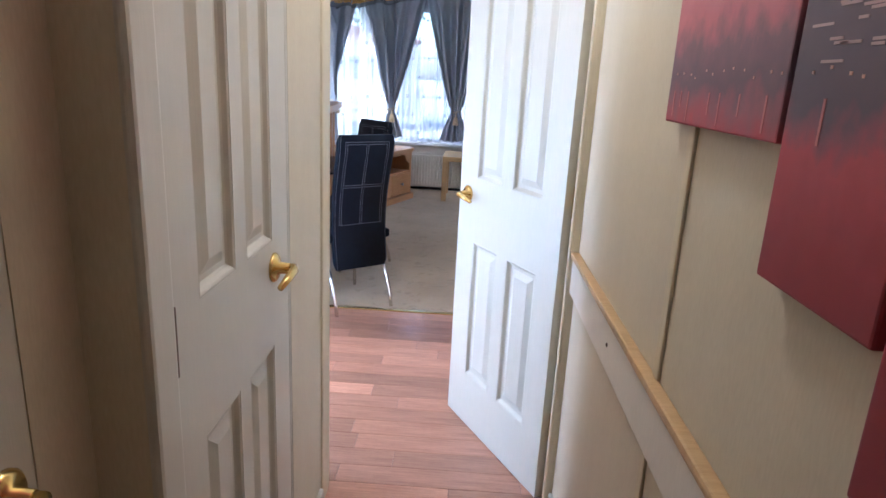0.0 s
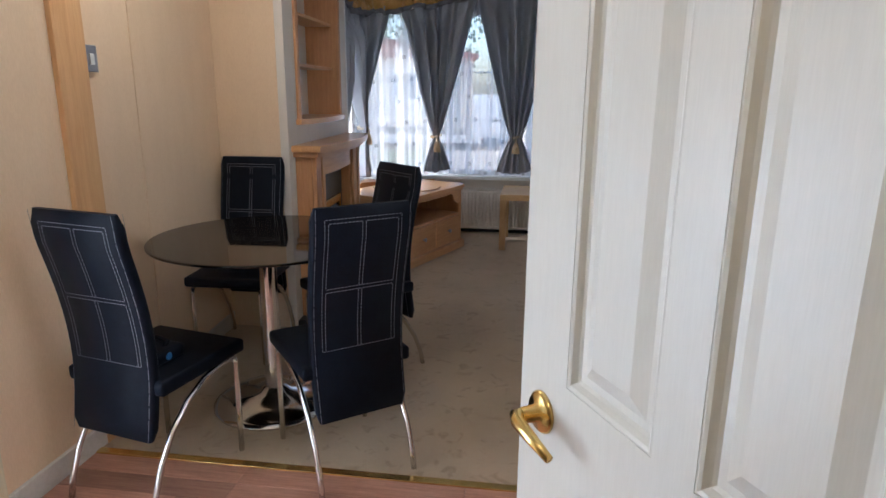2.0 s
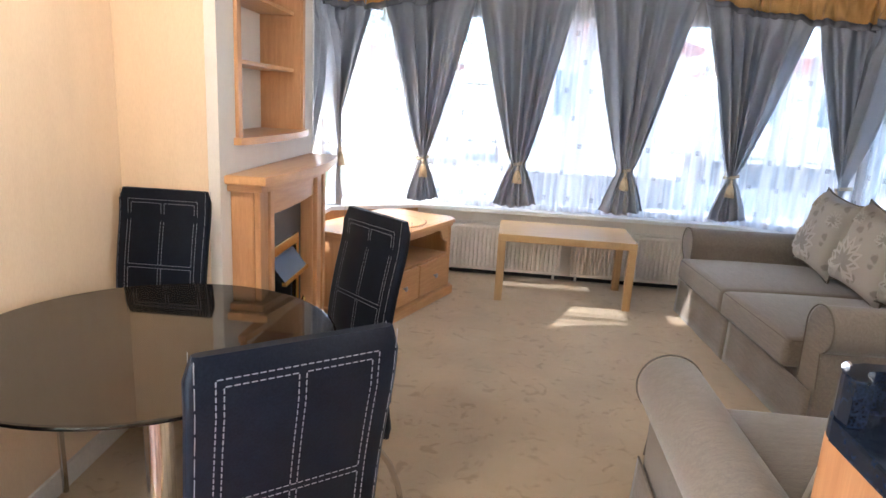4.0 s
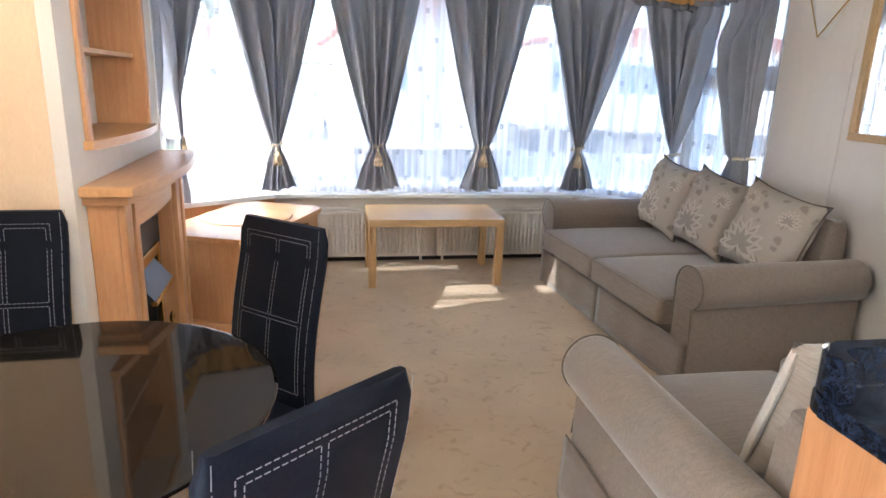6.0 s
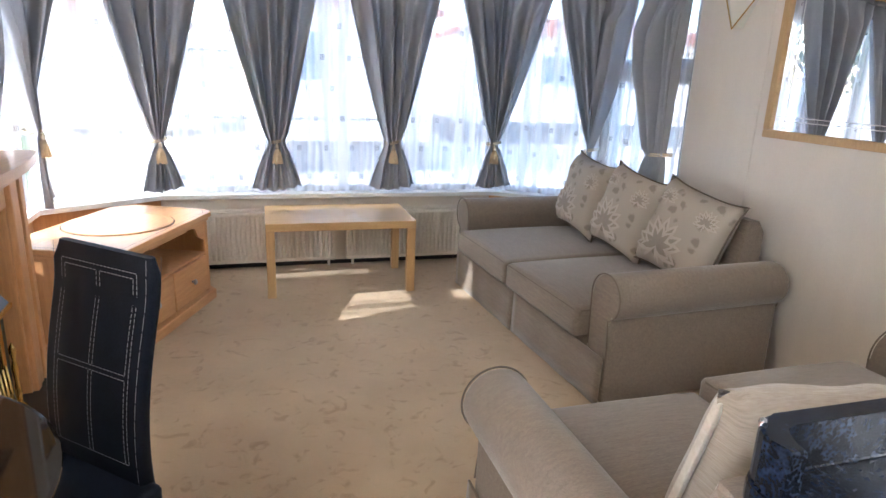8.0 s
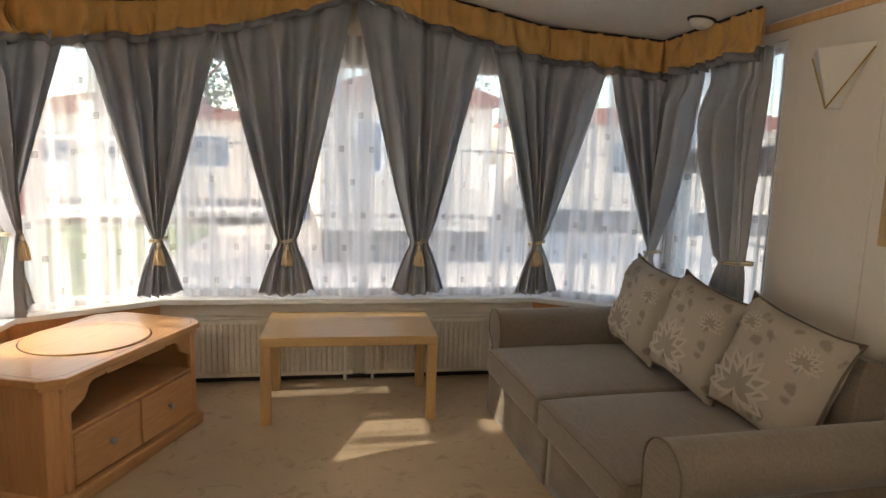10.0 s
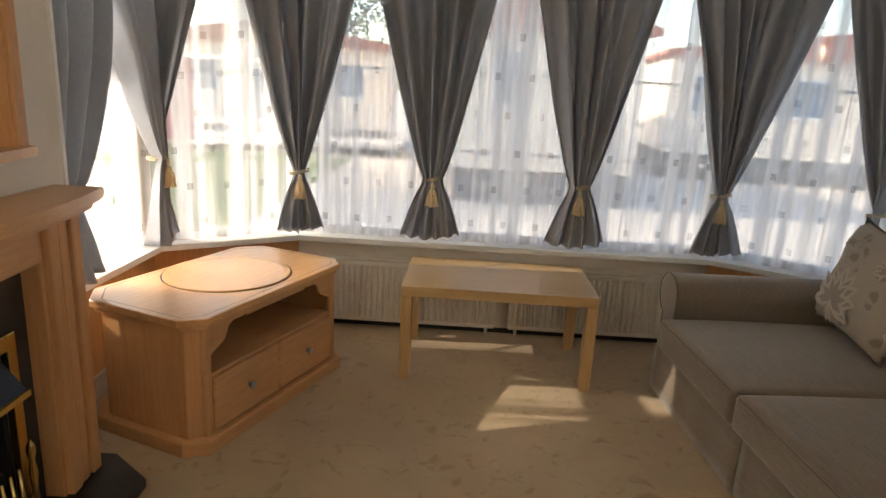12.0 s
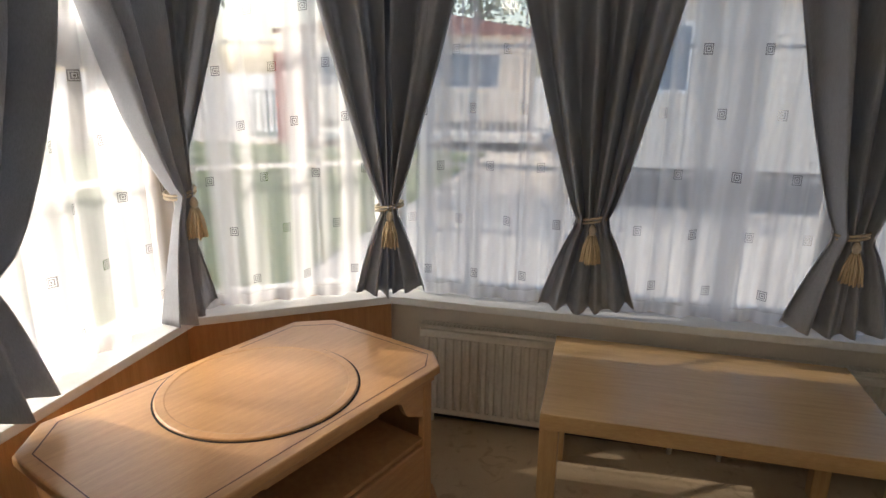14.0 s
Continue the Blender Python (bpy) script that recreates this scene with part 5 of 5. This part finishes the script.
        part("stitching", bm, STITCH, back, "pale grey stitching")
        for s in (-1, 1):
            bm = bmesh.new()
            for k in range(18):
                z0, z1 = zs[k] + 0.004, zs[k + 1] - 0.002
                line_x = s * (width(z0) - 0.011)
                pts = [Vector((line_x, back_y(z) + face * (th + 0.0006), z)) for z in (z0, z1)]
                sd = Vector((0.0008, 0, 0))
                bm.faces.new([bm.verts.new(v) for v in (pts[0] - sd, pts[1] - sd, pts[1] + sd, pts[0] + sd)])
            part("edge_stitching", bm, STITCH, back)
    bm = boxes((-0.20, 0.20, -0.19, 0.220, 0.400, 0.452), bev=0.020, seg=4)
    part("seat", bm, BLACKLEATHER, c, "", True)
    for s in (-1, 1):
        x = s * 0.176
        pts = [(x, 0.185, 0.0), (x, 0.187, 0.25), (x, 0.188, 0.385), (x, 0.178, 0.408), (x, 0.150, 0.417), (x, 0.10, 0.415), (x, 0.02, 0.398), (x, -0.07, 0.350), (x, -0.145, 0.275), (x, -0.205, 0.175), (x, -0.243, 0.075), (x, -0.258, 0.0)]
        pts = [(a, b, 0.94 * c_) for a, b, c_ in pts]
        bm = bmesh.new()
        tube(bm, pts[:4], 0.0105, 10)
        part("front_leg", bm, CHROME, c, "", True)
        bm = bmesh.new()
        tube(bm, pts[3:], 0.0105, 10)
        part("arched_leg", bm, CHROME, c, "", True)
    bm = bmesh.new()
    tube(bm, [(-0.176, 0.12, 0.392), (0.176, 0.12, 0.392)], 0.008, 8)
    part("stretcher", bm, CHROME, c, "", True)
    return c


def chair_pose(mx, my, tx, ty):
    d = Vector((tx - mx, ty - my)).normalized()
    yaw = math.degrees(math.atan2(d.y, d.x)) - 90
    c = Vector((mx, my)) + d * 0.265
    return pose(c.x, c.y, 0, 0, 0, yaw)


chair = dining_chair()
chair.matrix_basis = chair_pose(-0.512, 3.465, -1.13, 4.23)
copy_thing(chair, chair_pose(-0.63, 4.615, -1.305, 3.876))
copy_thing(chair, chair_pose(-1.320, 3.196, -1.115, 4.175))
copy_thing(chair, chair_pose(-1.482, 4.795, -1.45, 4.0))

# black bag with a handle on one chair seat
bag = thing("bag", "small black bag with handle on a chair seat", "bag", m=pose(-1.27, 3.40, 0.453, 0, 0, -12))
part("body", boxes((-0.10, 0.10, -0.10, 0.08, 0.0, 0.045), bev=0.018, seg=3), BLACKLEATHER, bag, "", True)
bm = bmesh.new()
tube(bm, [(-0.06, 0.02, 0.04), (-0.055, 0.045, 0.052), (0.0, 0.06, 0.054), (0.055, 0.045, 0.052), (0.06, 0.02, 0.04)], 0.009, 8)
part("handle", bm, BLACKLEATHER, bag, "", True)
bm = bmesh.new()
lathe(bm, [(0.013, 0), (0.011, 0.003)], 14, Matrix.Translation((0.100, 0.0, 0.024)) @ Euler((0, radians(90), 0)).to_matrix().to_4x4())
part("badge", bm, plain("blue_badge", (0.03, 0.16, 0.40), 0.4), bag, "round blue badge")


# ---- kitchen counter ----
ctr = thing("kitchen_counter", "pine-ended kitchen peninsula unit", "kitchen unit")
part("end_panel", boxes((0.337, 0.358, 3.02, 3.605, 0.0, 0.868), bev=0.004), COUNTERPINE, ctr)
part("carcass", boxes((0.358, RIGHT - 0.002, 3.06, 3.60, 0.0, 0.868)), PINE, ctr)
for k in range(3):
    d = part("door", boxes((0.375 + 0.60 * k, 0.965 + 0.60 * k, 3.038, 3.058, 0.12, 0.86), bev=0.006), PINE, ctr)
    bm = bmesh.new()
    lathe(bm, [(0.008, 0), (0.014, 0.02)], 12, Matrix.Translation((0.92 + 0.60 * k, 3.038, 0.76)) @ Euler((radians(90), 0, 0)).to_matrix().to_4x4())
    part("knob", bm, SWITCH, d, "", True)
wt = thing("worktop", "black granite-effect worktop with raised back lip", "worktop")
bm = bmesh.new()
rc_ = [(0.326, 3.0), (RIGHT - 0.002, 3.0), (RIGHT - 0.002, 3.622), (0.380, 3.622)]
for k in range(6):
    a = radians(90 + 15 * (k + 1))
    rc_.append((0.380 + 0.054 * math.cos(a), 3.568 + 0.054 * math.sin(a)))
prism(bm, rc_, 0.868, 0.906, bev=0.006, seg=2)
part("slab", bm, GRANITE, wt)
bm = bmesh.new()
rim = [(RIGHT - 0.003, 3.622), (0.385, 3.622)]
for k in range(6):
    a = radians(90 + 15 * (k + 1))
    rim.append((0.385 + 0.055 * math.cos(a), 3.567 + 0.055 * math.sin(a)))
rim += [(0.330, 3.535), (0.358, 3.535), (0.360, 3.575), (0.372, 3.59), (0.392, 3.596), (RIGHT - 0.003, 3.596)]
prism(bm, rim, 0.906, 0.985, bev=0.006, seg=3)
part("raised_lip", bm, GRANITE, wt)
bm = bmesh.new()
tube(bm, [(0.345 + 0.004 * k, 3.598 + 0.004 * k, 0.986) for k in range(3)], 0.006, 8)
part("corner_cap", bm, CHROME, wt, "small bright corner cap")

# ---- mirror, wall lamp, smoke alarm ----
mir = thing("wall_mirror", "large oak-framed mirror on the pale wall", "mirror")
y0, y1, z0, z1, f = 4.50, 5.625, 1.185, 2.02, 0.040
xw = RIGHT - 0.004
part("frame", boxes((RIGHT - 0.028, xw, y0, y1, z0, z0 + f), bev=0.006), OAK, mir)
part("frame", boxes((RIGHT - 0.028, xw, y0, y1, z1 - f, z1), bev=0.006), OAK, mir)
part("frame", boxes((RIGHT - 0.028, xw, y0, y0 + f, z0 + f, z1 - f), bev=0.006), OAK, mir)
part("frame", boxes((RIGHT - 0.028, xw, y1 - f, y1, z0 + f, z1 - f), bev=0.006), OAK, mir)
part("glass", boxes((RIGHT - 0.012, RIGHT - 0.006, y0 + f, y1 - f, z0 + f, z1 - f)), MIRROR, mir, "silvered glass")
bm = boxes((RIGHT - 0.0135, RIGHT - 0.0122, y0 + f, y1 - f - 0.02, z0 + 0.085, z0 + 0.088), (RIGHT - 0.0135, RIGHT - 0.0122, y0 + f, y1 - f - 0.02, z0 + 0.105, z0 + 0.108), (RIGHT - 0.0135, RIGHT - 0.0122, y1 - 0.115, y1 - 0.112, z0 + 0.06, z1 - 0.06))
part("etched_line", bm, WHITE, mir, "fine etched lines")

lamp = thing("wall_lamp", "cream triangular uplighter with gold edge on the wall", "wall lamp")
ly, lz0, lz1 = 5.93, 1.72, 1.965
bm = bmesh.new()
tp = [bm.verts.new(v) for v in ((RIGHT - 0.001, ly - 0.17, lz1), (RIGHT - 0.001, ly + 0.17, lz1), (RIGHT - 0.12, ly, lz1 - 0.01), (RIGHT - 0.001, ly - 0.02, lz0), (RIGHT - 0.001, ly + 0.02, lz0), (RIGHT - 0.05, ly, lz0))]
for q in ((0, 2, 5, 3), (1, 4, 5, 2), (0, 3, 4, 1), (3, 5, 4), (0, 1, 2)):
    bm.faces.new([tp[i] for i in q])
part("shade", bm, PLASTIC, lamp, "cream shade")
bm = bmesh.new()
tube(bm, [(RIGHT - 0.004, ly - 0.165, lz1 - 0.02), (RIGHT - 0.054, ly, lz0 - 0.002), (RIGHT - 0.004, ly + 0.165, lz1 - 0.02)], 0.004, 6)
part("gold_edge", bm, BRASS, lamp, "thin gold edge")

al = thing("smoke_alarm", "white ceiling smoke alarm", "smoke alarm")
ax, ay = 1.97, 6.62
bm = bmesh.new()
lathe(bm, [(0.062, 0.012), (0.062, -0.004), (0.055, -0.018), (0.048, -0.020), (0.045, -0.030), (0.02, -0.033)], 28, Matrix.Translation((ax, ay, ceil_z(ax) - 0.008)) @ Euler((0, math.atan(0.20), 0)).to_matrix().to_4x4())
part("body", bm, PLASTIC, al, "", True)
bm = bmesh.new()
lathe(bm, [(0.072, 0.012), (0.072, 0.0), (0.066, -0.004)], 28, Matrix.Translation((ax, ay, ceil_z(ax) - 0.006)) @ Euler((0, math.atan(0.20), 0)).to_matrix().to_4x4())
part("base_plate", bm, DARKGAP, al, "", True)


def dome_lamp(at, label):
    t = thing("ceiling_lamp", label, "ceiling lamp", "ceiling lamps")
    x, y, z = at
    top = ceil_z(x)
    bm = bmesh.new()
    lathe(bm, [(0.10, top + 0.01), (0.10, top - 0.02), (0.03, top - 0.03), (0.012, top - 0.035), (0.012, z + 0.03), (0.02, z + 0.02)], 24, Matrix.Translation((x, y, 0)))
    part("rose", bm, BRASS, t, "", True)
    bm = bmesh.new()
    lathe(bm, [(0.02, z + 0.02), (0.028, z), (0.02, z - 0.01)], 16, Matrix.Translation((x, y, 0)))
    part("bulb_holder", bm, PLASTIC, t, "", True)


# the hall fixture is added out of view to hold the fill bulb
dome_lamp((HALL_FILL[0], HALL_FILL[1], HALL_FILL[2] + 0.11), "added brass hall ceiling lamp, unseen, round the warm fill bulb")
dome_lamp((DINING_BULB[0], DINING_BULB[1], DINING_BULB[2] + 0.11), "brass dining ceiling lamp with a warm bulb")


# ---- canvas prints in the hall ----
def canvas_material(name, stops):
    m, n, l, b = nodes_of(name)
    tc = n.new("ShaderNodeTexCoord")
    sep = n.new("ShaderNodeSeparateXYZ")
    l.new(tc.outputs["Object"], sep.inputs[0])
    r = n.new("ShaderNodeValToRGB")
    mr = n.new("ShaderNodeMapRange")
    mr.inputs[1].default_value, mr.inputs[2].default_value = 1.0, 1.75
    no = n.new("ShaderNodeTexNoise")
    no.inputs["Scale"].default_value, no.inputs["Detail"].default_value = 26, 5
    mp = n.new("ShaderNodeMapping")
    mp.inputs["Scale"].default_value = (1, 1.2, 1.0)
    l.new(tc.outputs["Object"], mp.inputs[0])
    l.new(mp.outputs[0], no.inputs["Vector"])
    ad = n.new("ShaderNodeMath")
    ad.operation = "MULTIPLY_ADD"
    ad.inputs[1].default_value, ad.inputs[2].default_value = 0.09, -0.045
    l.new(no.outputs[0], ad.inputs[0])
    sm = n.new("ShaderNodeMath")
    l.new(sep.outputs[2], sm.inputs[0])
    l.new(ad.outputs[0], sm.inputs[1])
    l.new(sm.outputs[0], mr.inputs[0])
    l.new(mr.outputs[0], r.inputs[0])
    e = r.color_ramp.elements
    e[0].position, e[0].color = 0.0, (0.20, 0.018, 0.03, 1)
    e[1].position, e[1].color = 1.0, (0.62, 0.16, 0.20, 1)
    for pos, c in stops:
        q = e.new(pos)
        q.color = (*c, 1)
    l.new(r.outputs[0], b.inputs["Base Color"])
    b.inputs["Roughness"].default_value = 0.55
    return m


WATER = ((0.22, (0.30, 0.03, 0.045)), (0.335, (0.42, 0.06, 0.08)))
CANVAS = canvas_material("red_skyline_print", WATER + ((0.38, (0.30, 0.09, 0.12)), (0.42, (0.15, 0.08, 0.11)), (0.48, (0.22, 0.10, 0.13)), (0.53, (0.52, 0.14, 0.17)), (0.70, (0.68, 0.24, 0.27))))
CANVASDARK = canvas_material("dark_skyline_print", WATER + ((0.36, (0.26, 0.07, 0.10)), (0.40, (0.11, 0.07, 0.10)), (0.60, (0.16, 0.10, 0.13)), (0.80, (0.24, 0.12, 0.15))))
GLOW = plain("printed_lights", (0.70, 0.40, 0.33), 0.6)
FAINT = plain("printed_faint_light", (0.50, 0.34, 0.34), 0.6)
STREAK = plain("printed_streak", (0.52, 0.17, 0.18), 0.6)
rng = random.Random(9)
for k, (a, b, z0, z1) in enumerate(((0.792, 1.160, 1.256, 1.80), (0.590, 0.782, 1.124, 1.88), (0.385, 0.578, 1.01, 1.78))):
    cv = thing("canvas_print", "unframed canvas print of a red city skyline over water", "picture", "hall canvas prints")
    part("canvas", boxes((HALL_R - 0.024, HALL_R - 0.001, a, b, z0, z1), bev=0.003), CANVASDARK if k == 1 else CANVAS, cv)
    for i in range(int((b - a) / 0.03)):
        yy = a + 0.012 + i * 0.03 + rng.uniform(-0.008, 0.008)
        zz = 1.318 + rng.uniform(0, 0.012)
        if a + 0.004 < yy < b - 0.008 and z0 < zz:
            part("printed_light", boxes((HALL_R - 0.0246, HALL_R - 0.0238, yy, yy + rng.uniform(0.002, 0.004), zz, zz + 0.003)), GLOW, cv)
            if rng.random() < 0.45:
                part("printed_reflection", boxes((HALL_R - 0.0245, HALL_R - 0.0238, yy, yy + 0.004, max(z0 + 0.006, 1.30 - rng.uniform(0.02, 0.05)), 1.302)), STREAK, cv, "pale streak on water")
    if k == 1:
        for i in range(46):
            yy, zz = rng.uniform(a + 0.01, b - 0.05), rng.uniform(1.33, 1.52)
            part("printed_light", boxes((HALL_R - 0.0246, HALL_R - 0.0238, yy, yy + rng.uniform(0.012, 0.035), zz, zz + 0.0025)), FAINT, cv)


# ---- outside ----
GZ = -0.30
bm = bmesh.new()
grid(bm, 4, 4, lambda i, j: (-400 + 200 * i, -400 + 200 * j, GZ))
structure(part("ground", bm, GRAVEL), "pale gravel ground of the park", "ground")
bm = boxes((-14, -2.6, 8.6, 19.0, GZ - 0.1, GZ + 0.03), bev=0.02)
structure(part("lawn", bm, GRASS), "grass plot beside the bay", "ground")


def holiday_home(m, length, depth, h, label, wins, rail=False):
    t = thing("holiday_home", label, "mobile home", m=m)
    n = int(h / 0.14)
    part("skirt", boxes((0.05, length - 0.05, 0.05, depth - 0.05, -0.75, 0.0)), DARKSKIRT, t, "dark skirt")
    part("wall", boxes((0.02, length - 0.02, 0.02, depth - 0.02, 0.0, h)), CLADDING, t)
    for k in range(n):
        z = k * 0.14
        bm = bmesh.new()
        prism(bm, [(-0.012, z), (0.019, z), (0.019, z + 0.135), (0.004, z + 0.135)], 0, length, axis="x")
        part("cladding_board", bm, CLADDING, t)
    bm = bmesh.new()
    prism(bm, [(-0.15, h), (length + 0.15, h), (length + 0.15, h + 0.10), (length / 2, h + 0.62), (-0.15, h + 0.10)], -0.2, depth + 0.2, axis="y")
    part("roof", bm, ROOFTILE, t, "red-brown roof")
    for x0, x1, z0, z1 in wins:
        wd = part("window", boxes((x0, x1, -0.035, 0.0, z0, z0 + 0.06), (x0, x1, -0.035, 0.0, z1 - 0.06, z1), (x0, x0 + 0.06, -0.035, 0.0, z0, z1), (x1 - 0.06, x1, -0.035, 0.0, z0, z1)), WHITE, t, "white window frame")
        part("pane", boxes((x0 + 0.06, x1 - 0.06, -0.022, -0.016, z0 + 0.06, z1 - 0.06)), FARGLASS, wd)
    if rail:
        part("deck", boxes((-0.2, length + 0.2, -1.6, -0.05, -0.35, -0.2)), WHITE, t, "white veranda deck")
        part("top_rail", boxes((-0.2, length + 0.2, -1.62, -1.55, 0.68, 0.75)), WHITE, t)
        k = -0.2
        while k < length + 0.2:
            part("baluster", boxes((k, k + 0.05, -1.60, -1.57, -0.2, 0.68)), WHITE, t)
            k += 0.16
    return t


holiday_home(pose(-0.12, 14.0, 0.24, 0, 0, 4), 2.9, 9.0, 2.15, "cream clapboard holiday home with red roof", [(0.55, 1.05, 0.95, 1.85)])
holiday_home(pose(-8.2, 20.5, 0.25, 0, 0, 8), 6.4, 3.6, 2.1, "cream holiday home with white veranda rail", [(0.6, 1.8, 0.8, 1.7), (2.4, 3.1, 0.1, 1.9), (3.9, 5.6, 0.8, 1.7)], True)
holiday_home(pose(4.7, 19.0, 0.3, 0, 0, -6), 8.0, 3.6, 2.2, "pale cream holiday home across the road", [(0.5, 1.5, 0.9, 1.8), (2.3, 3.6, 0.9, 1.8), (4.6, 5.9, 0.9, 1.8)])
holiday_home(pose(-8.5, 3.0, 0.0, 0, 0, 92), 9.0, 3.6, 2.1, "low holiday home beyond the side window", [(1.0, 2.2, 0.6, 1.3), (4.0, 5.5, 0.6, 1.3)])
post = thing("post_box", "small red post box on the grass", "post box", m=pose(-3.6, 12.0, GZ + 0.03))
part("post", boxes((-0.05, 0.05, -0.05, 0.05, 0, 0.9), bev=0.01), WHITE, post)
part("box", boxes((-0.15, 0.15, -0.12, 0.12, 0.9, 1.9), bev=0.03), REDPAINT, post)


def tree(x, y, h, seed):
    rng = random.Random(seed)
    t = thing("tree", "leafy green broadleaf tree behind the homes", "tree", "park trees", m=pose(x, y, GZ))
    bm = bmesh.new()
    tube(bm, [(0, 0, 0), (0.08, 0.02, h * 0.25), (0.02, 0.06, h * 0.55), (0.1, 0, h * 0.85)], [0.17, 0.13, 0.09, 0.03], 9)
    for k in range(7):
        a, z = k * 2.4, h * (0.35 + 0.07 * k)
        r = h * rng.uniform(0.2, 0.33)
        tube(bm, [(0.04, 0.03, z), (r * 0.5 * math.cos(a), r * 0.5 * math.sin(a), z + r * 0.35), (r * math.cos(a), r * math.sin(a), z + r * 0.8)], [0.06, 0.04, 0.012], 6)
    part("trunk", bm, BARK, t)
    verts, faces = [], []
    clumps = [(rng.gauss(0, h * 0.15), rng.gauss(0, h * 0.15), h * rng.uniform(0.42, 1.02), h * rng.uniform(0.06, 0.13)) for _ in range(34)]
    for cx, cy, cz, r in clumps:
        for _ in range(60):
            d = Vector((rng.gauss(0, 1), rng.gauss(0, 1), rng.gauss(0, 1))).normalized() * r * rng.uniform(0.5, 1.1)
            c = Vector((cx, cy, cz)) + d
            u = Vector((rng.gauss(0, 1), rng.gauss(0, 1), rng.gauss(0, 1))).normalized() * 0.09
            v = u.cross(Vector((rng.gauss(0, 1), rng.gauss(0, 1), rng.gauss(0, 1)))).normalized() * 0.06
            i = len(verts)
            verts += [tuple(c - u), tuple(c + v), tuple(c + u), tuple(c - v)]
            faces.append((i, i + 1, i + 2, i + 3))
    me = bpy.data.meshes.new("crown")
    me.from_pydata(verts, [], faces)
    me.materials.append(LEAF)
    ob = new("crown", me)
    ob.parent = t


tree(-6.5, 13.5, 5.0, 1)
tree(-10.5, 16.0, 6.5, 2)
tree(-4.2, 26.0, 6.0, 3)
tree(4.5, 33.0, 7.0, 4)

# ---- laminate planks, each its own piece ----
rng = random.Random(21)
pw = 0.098
cache = {}


def plank(x0, x1, y):
    key = round(x1 - x0, 2)
    if key not in cache:
        b2 = bmesh.new()
        box(b2, 0.0006, key - 0.0006, 0.0006, pw - 0.0006, -0.006, 0.0, bev=0.0008, seg=1)
        cache[key] = mesh_of("plank", b2, LAMINATE)
    ob = new("plank", cache[key])
    ob.location = (x0, y, 0)
    ob.parent = floor_hall


rows = int((3.496 - BACK) / pw)
for r in range(rows):
    y = 3.496 - (r + 1) * pw
    x0, x1 = (LEFT, 2.2) if y > DOORWALL2 - 0.12 else (RECESS, HALL_R)
    if y > DOORWALL2 - 0.12:
        x1 = 0.36 if y > 2.95 else RIGHT
    x = x0 - rng.choice((0.0, 0.15, 0.30, 0.45))
    while x < x1 - 0.005:
        ln = rng.choice((0.62, 0.62, 0.48, 0.80))
        a, b = max(x, x0), min(x + ln, x1)
        if b - a > 0.03:
            plank(round(a, 2), round(b, 2), y)
        x += ln
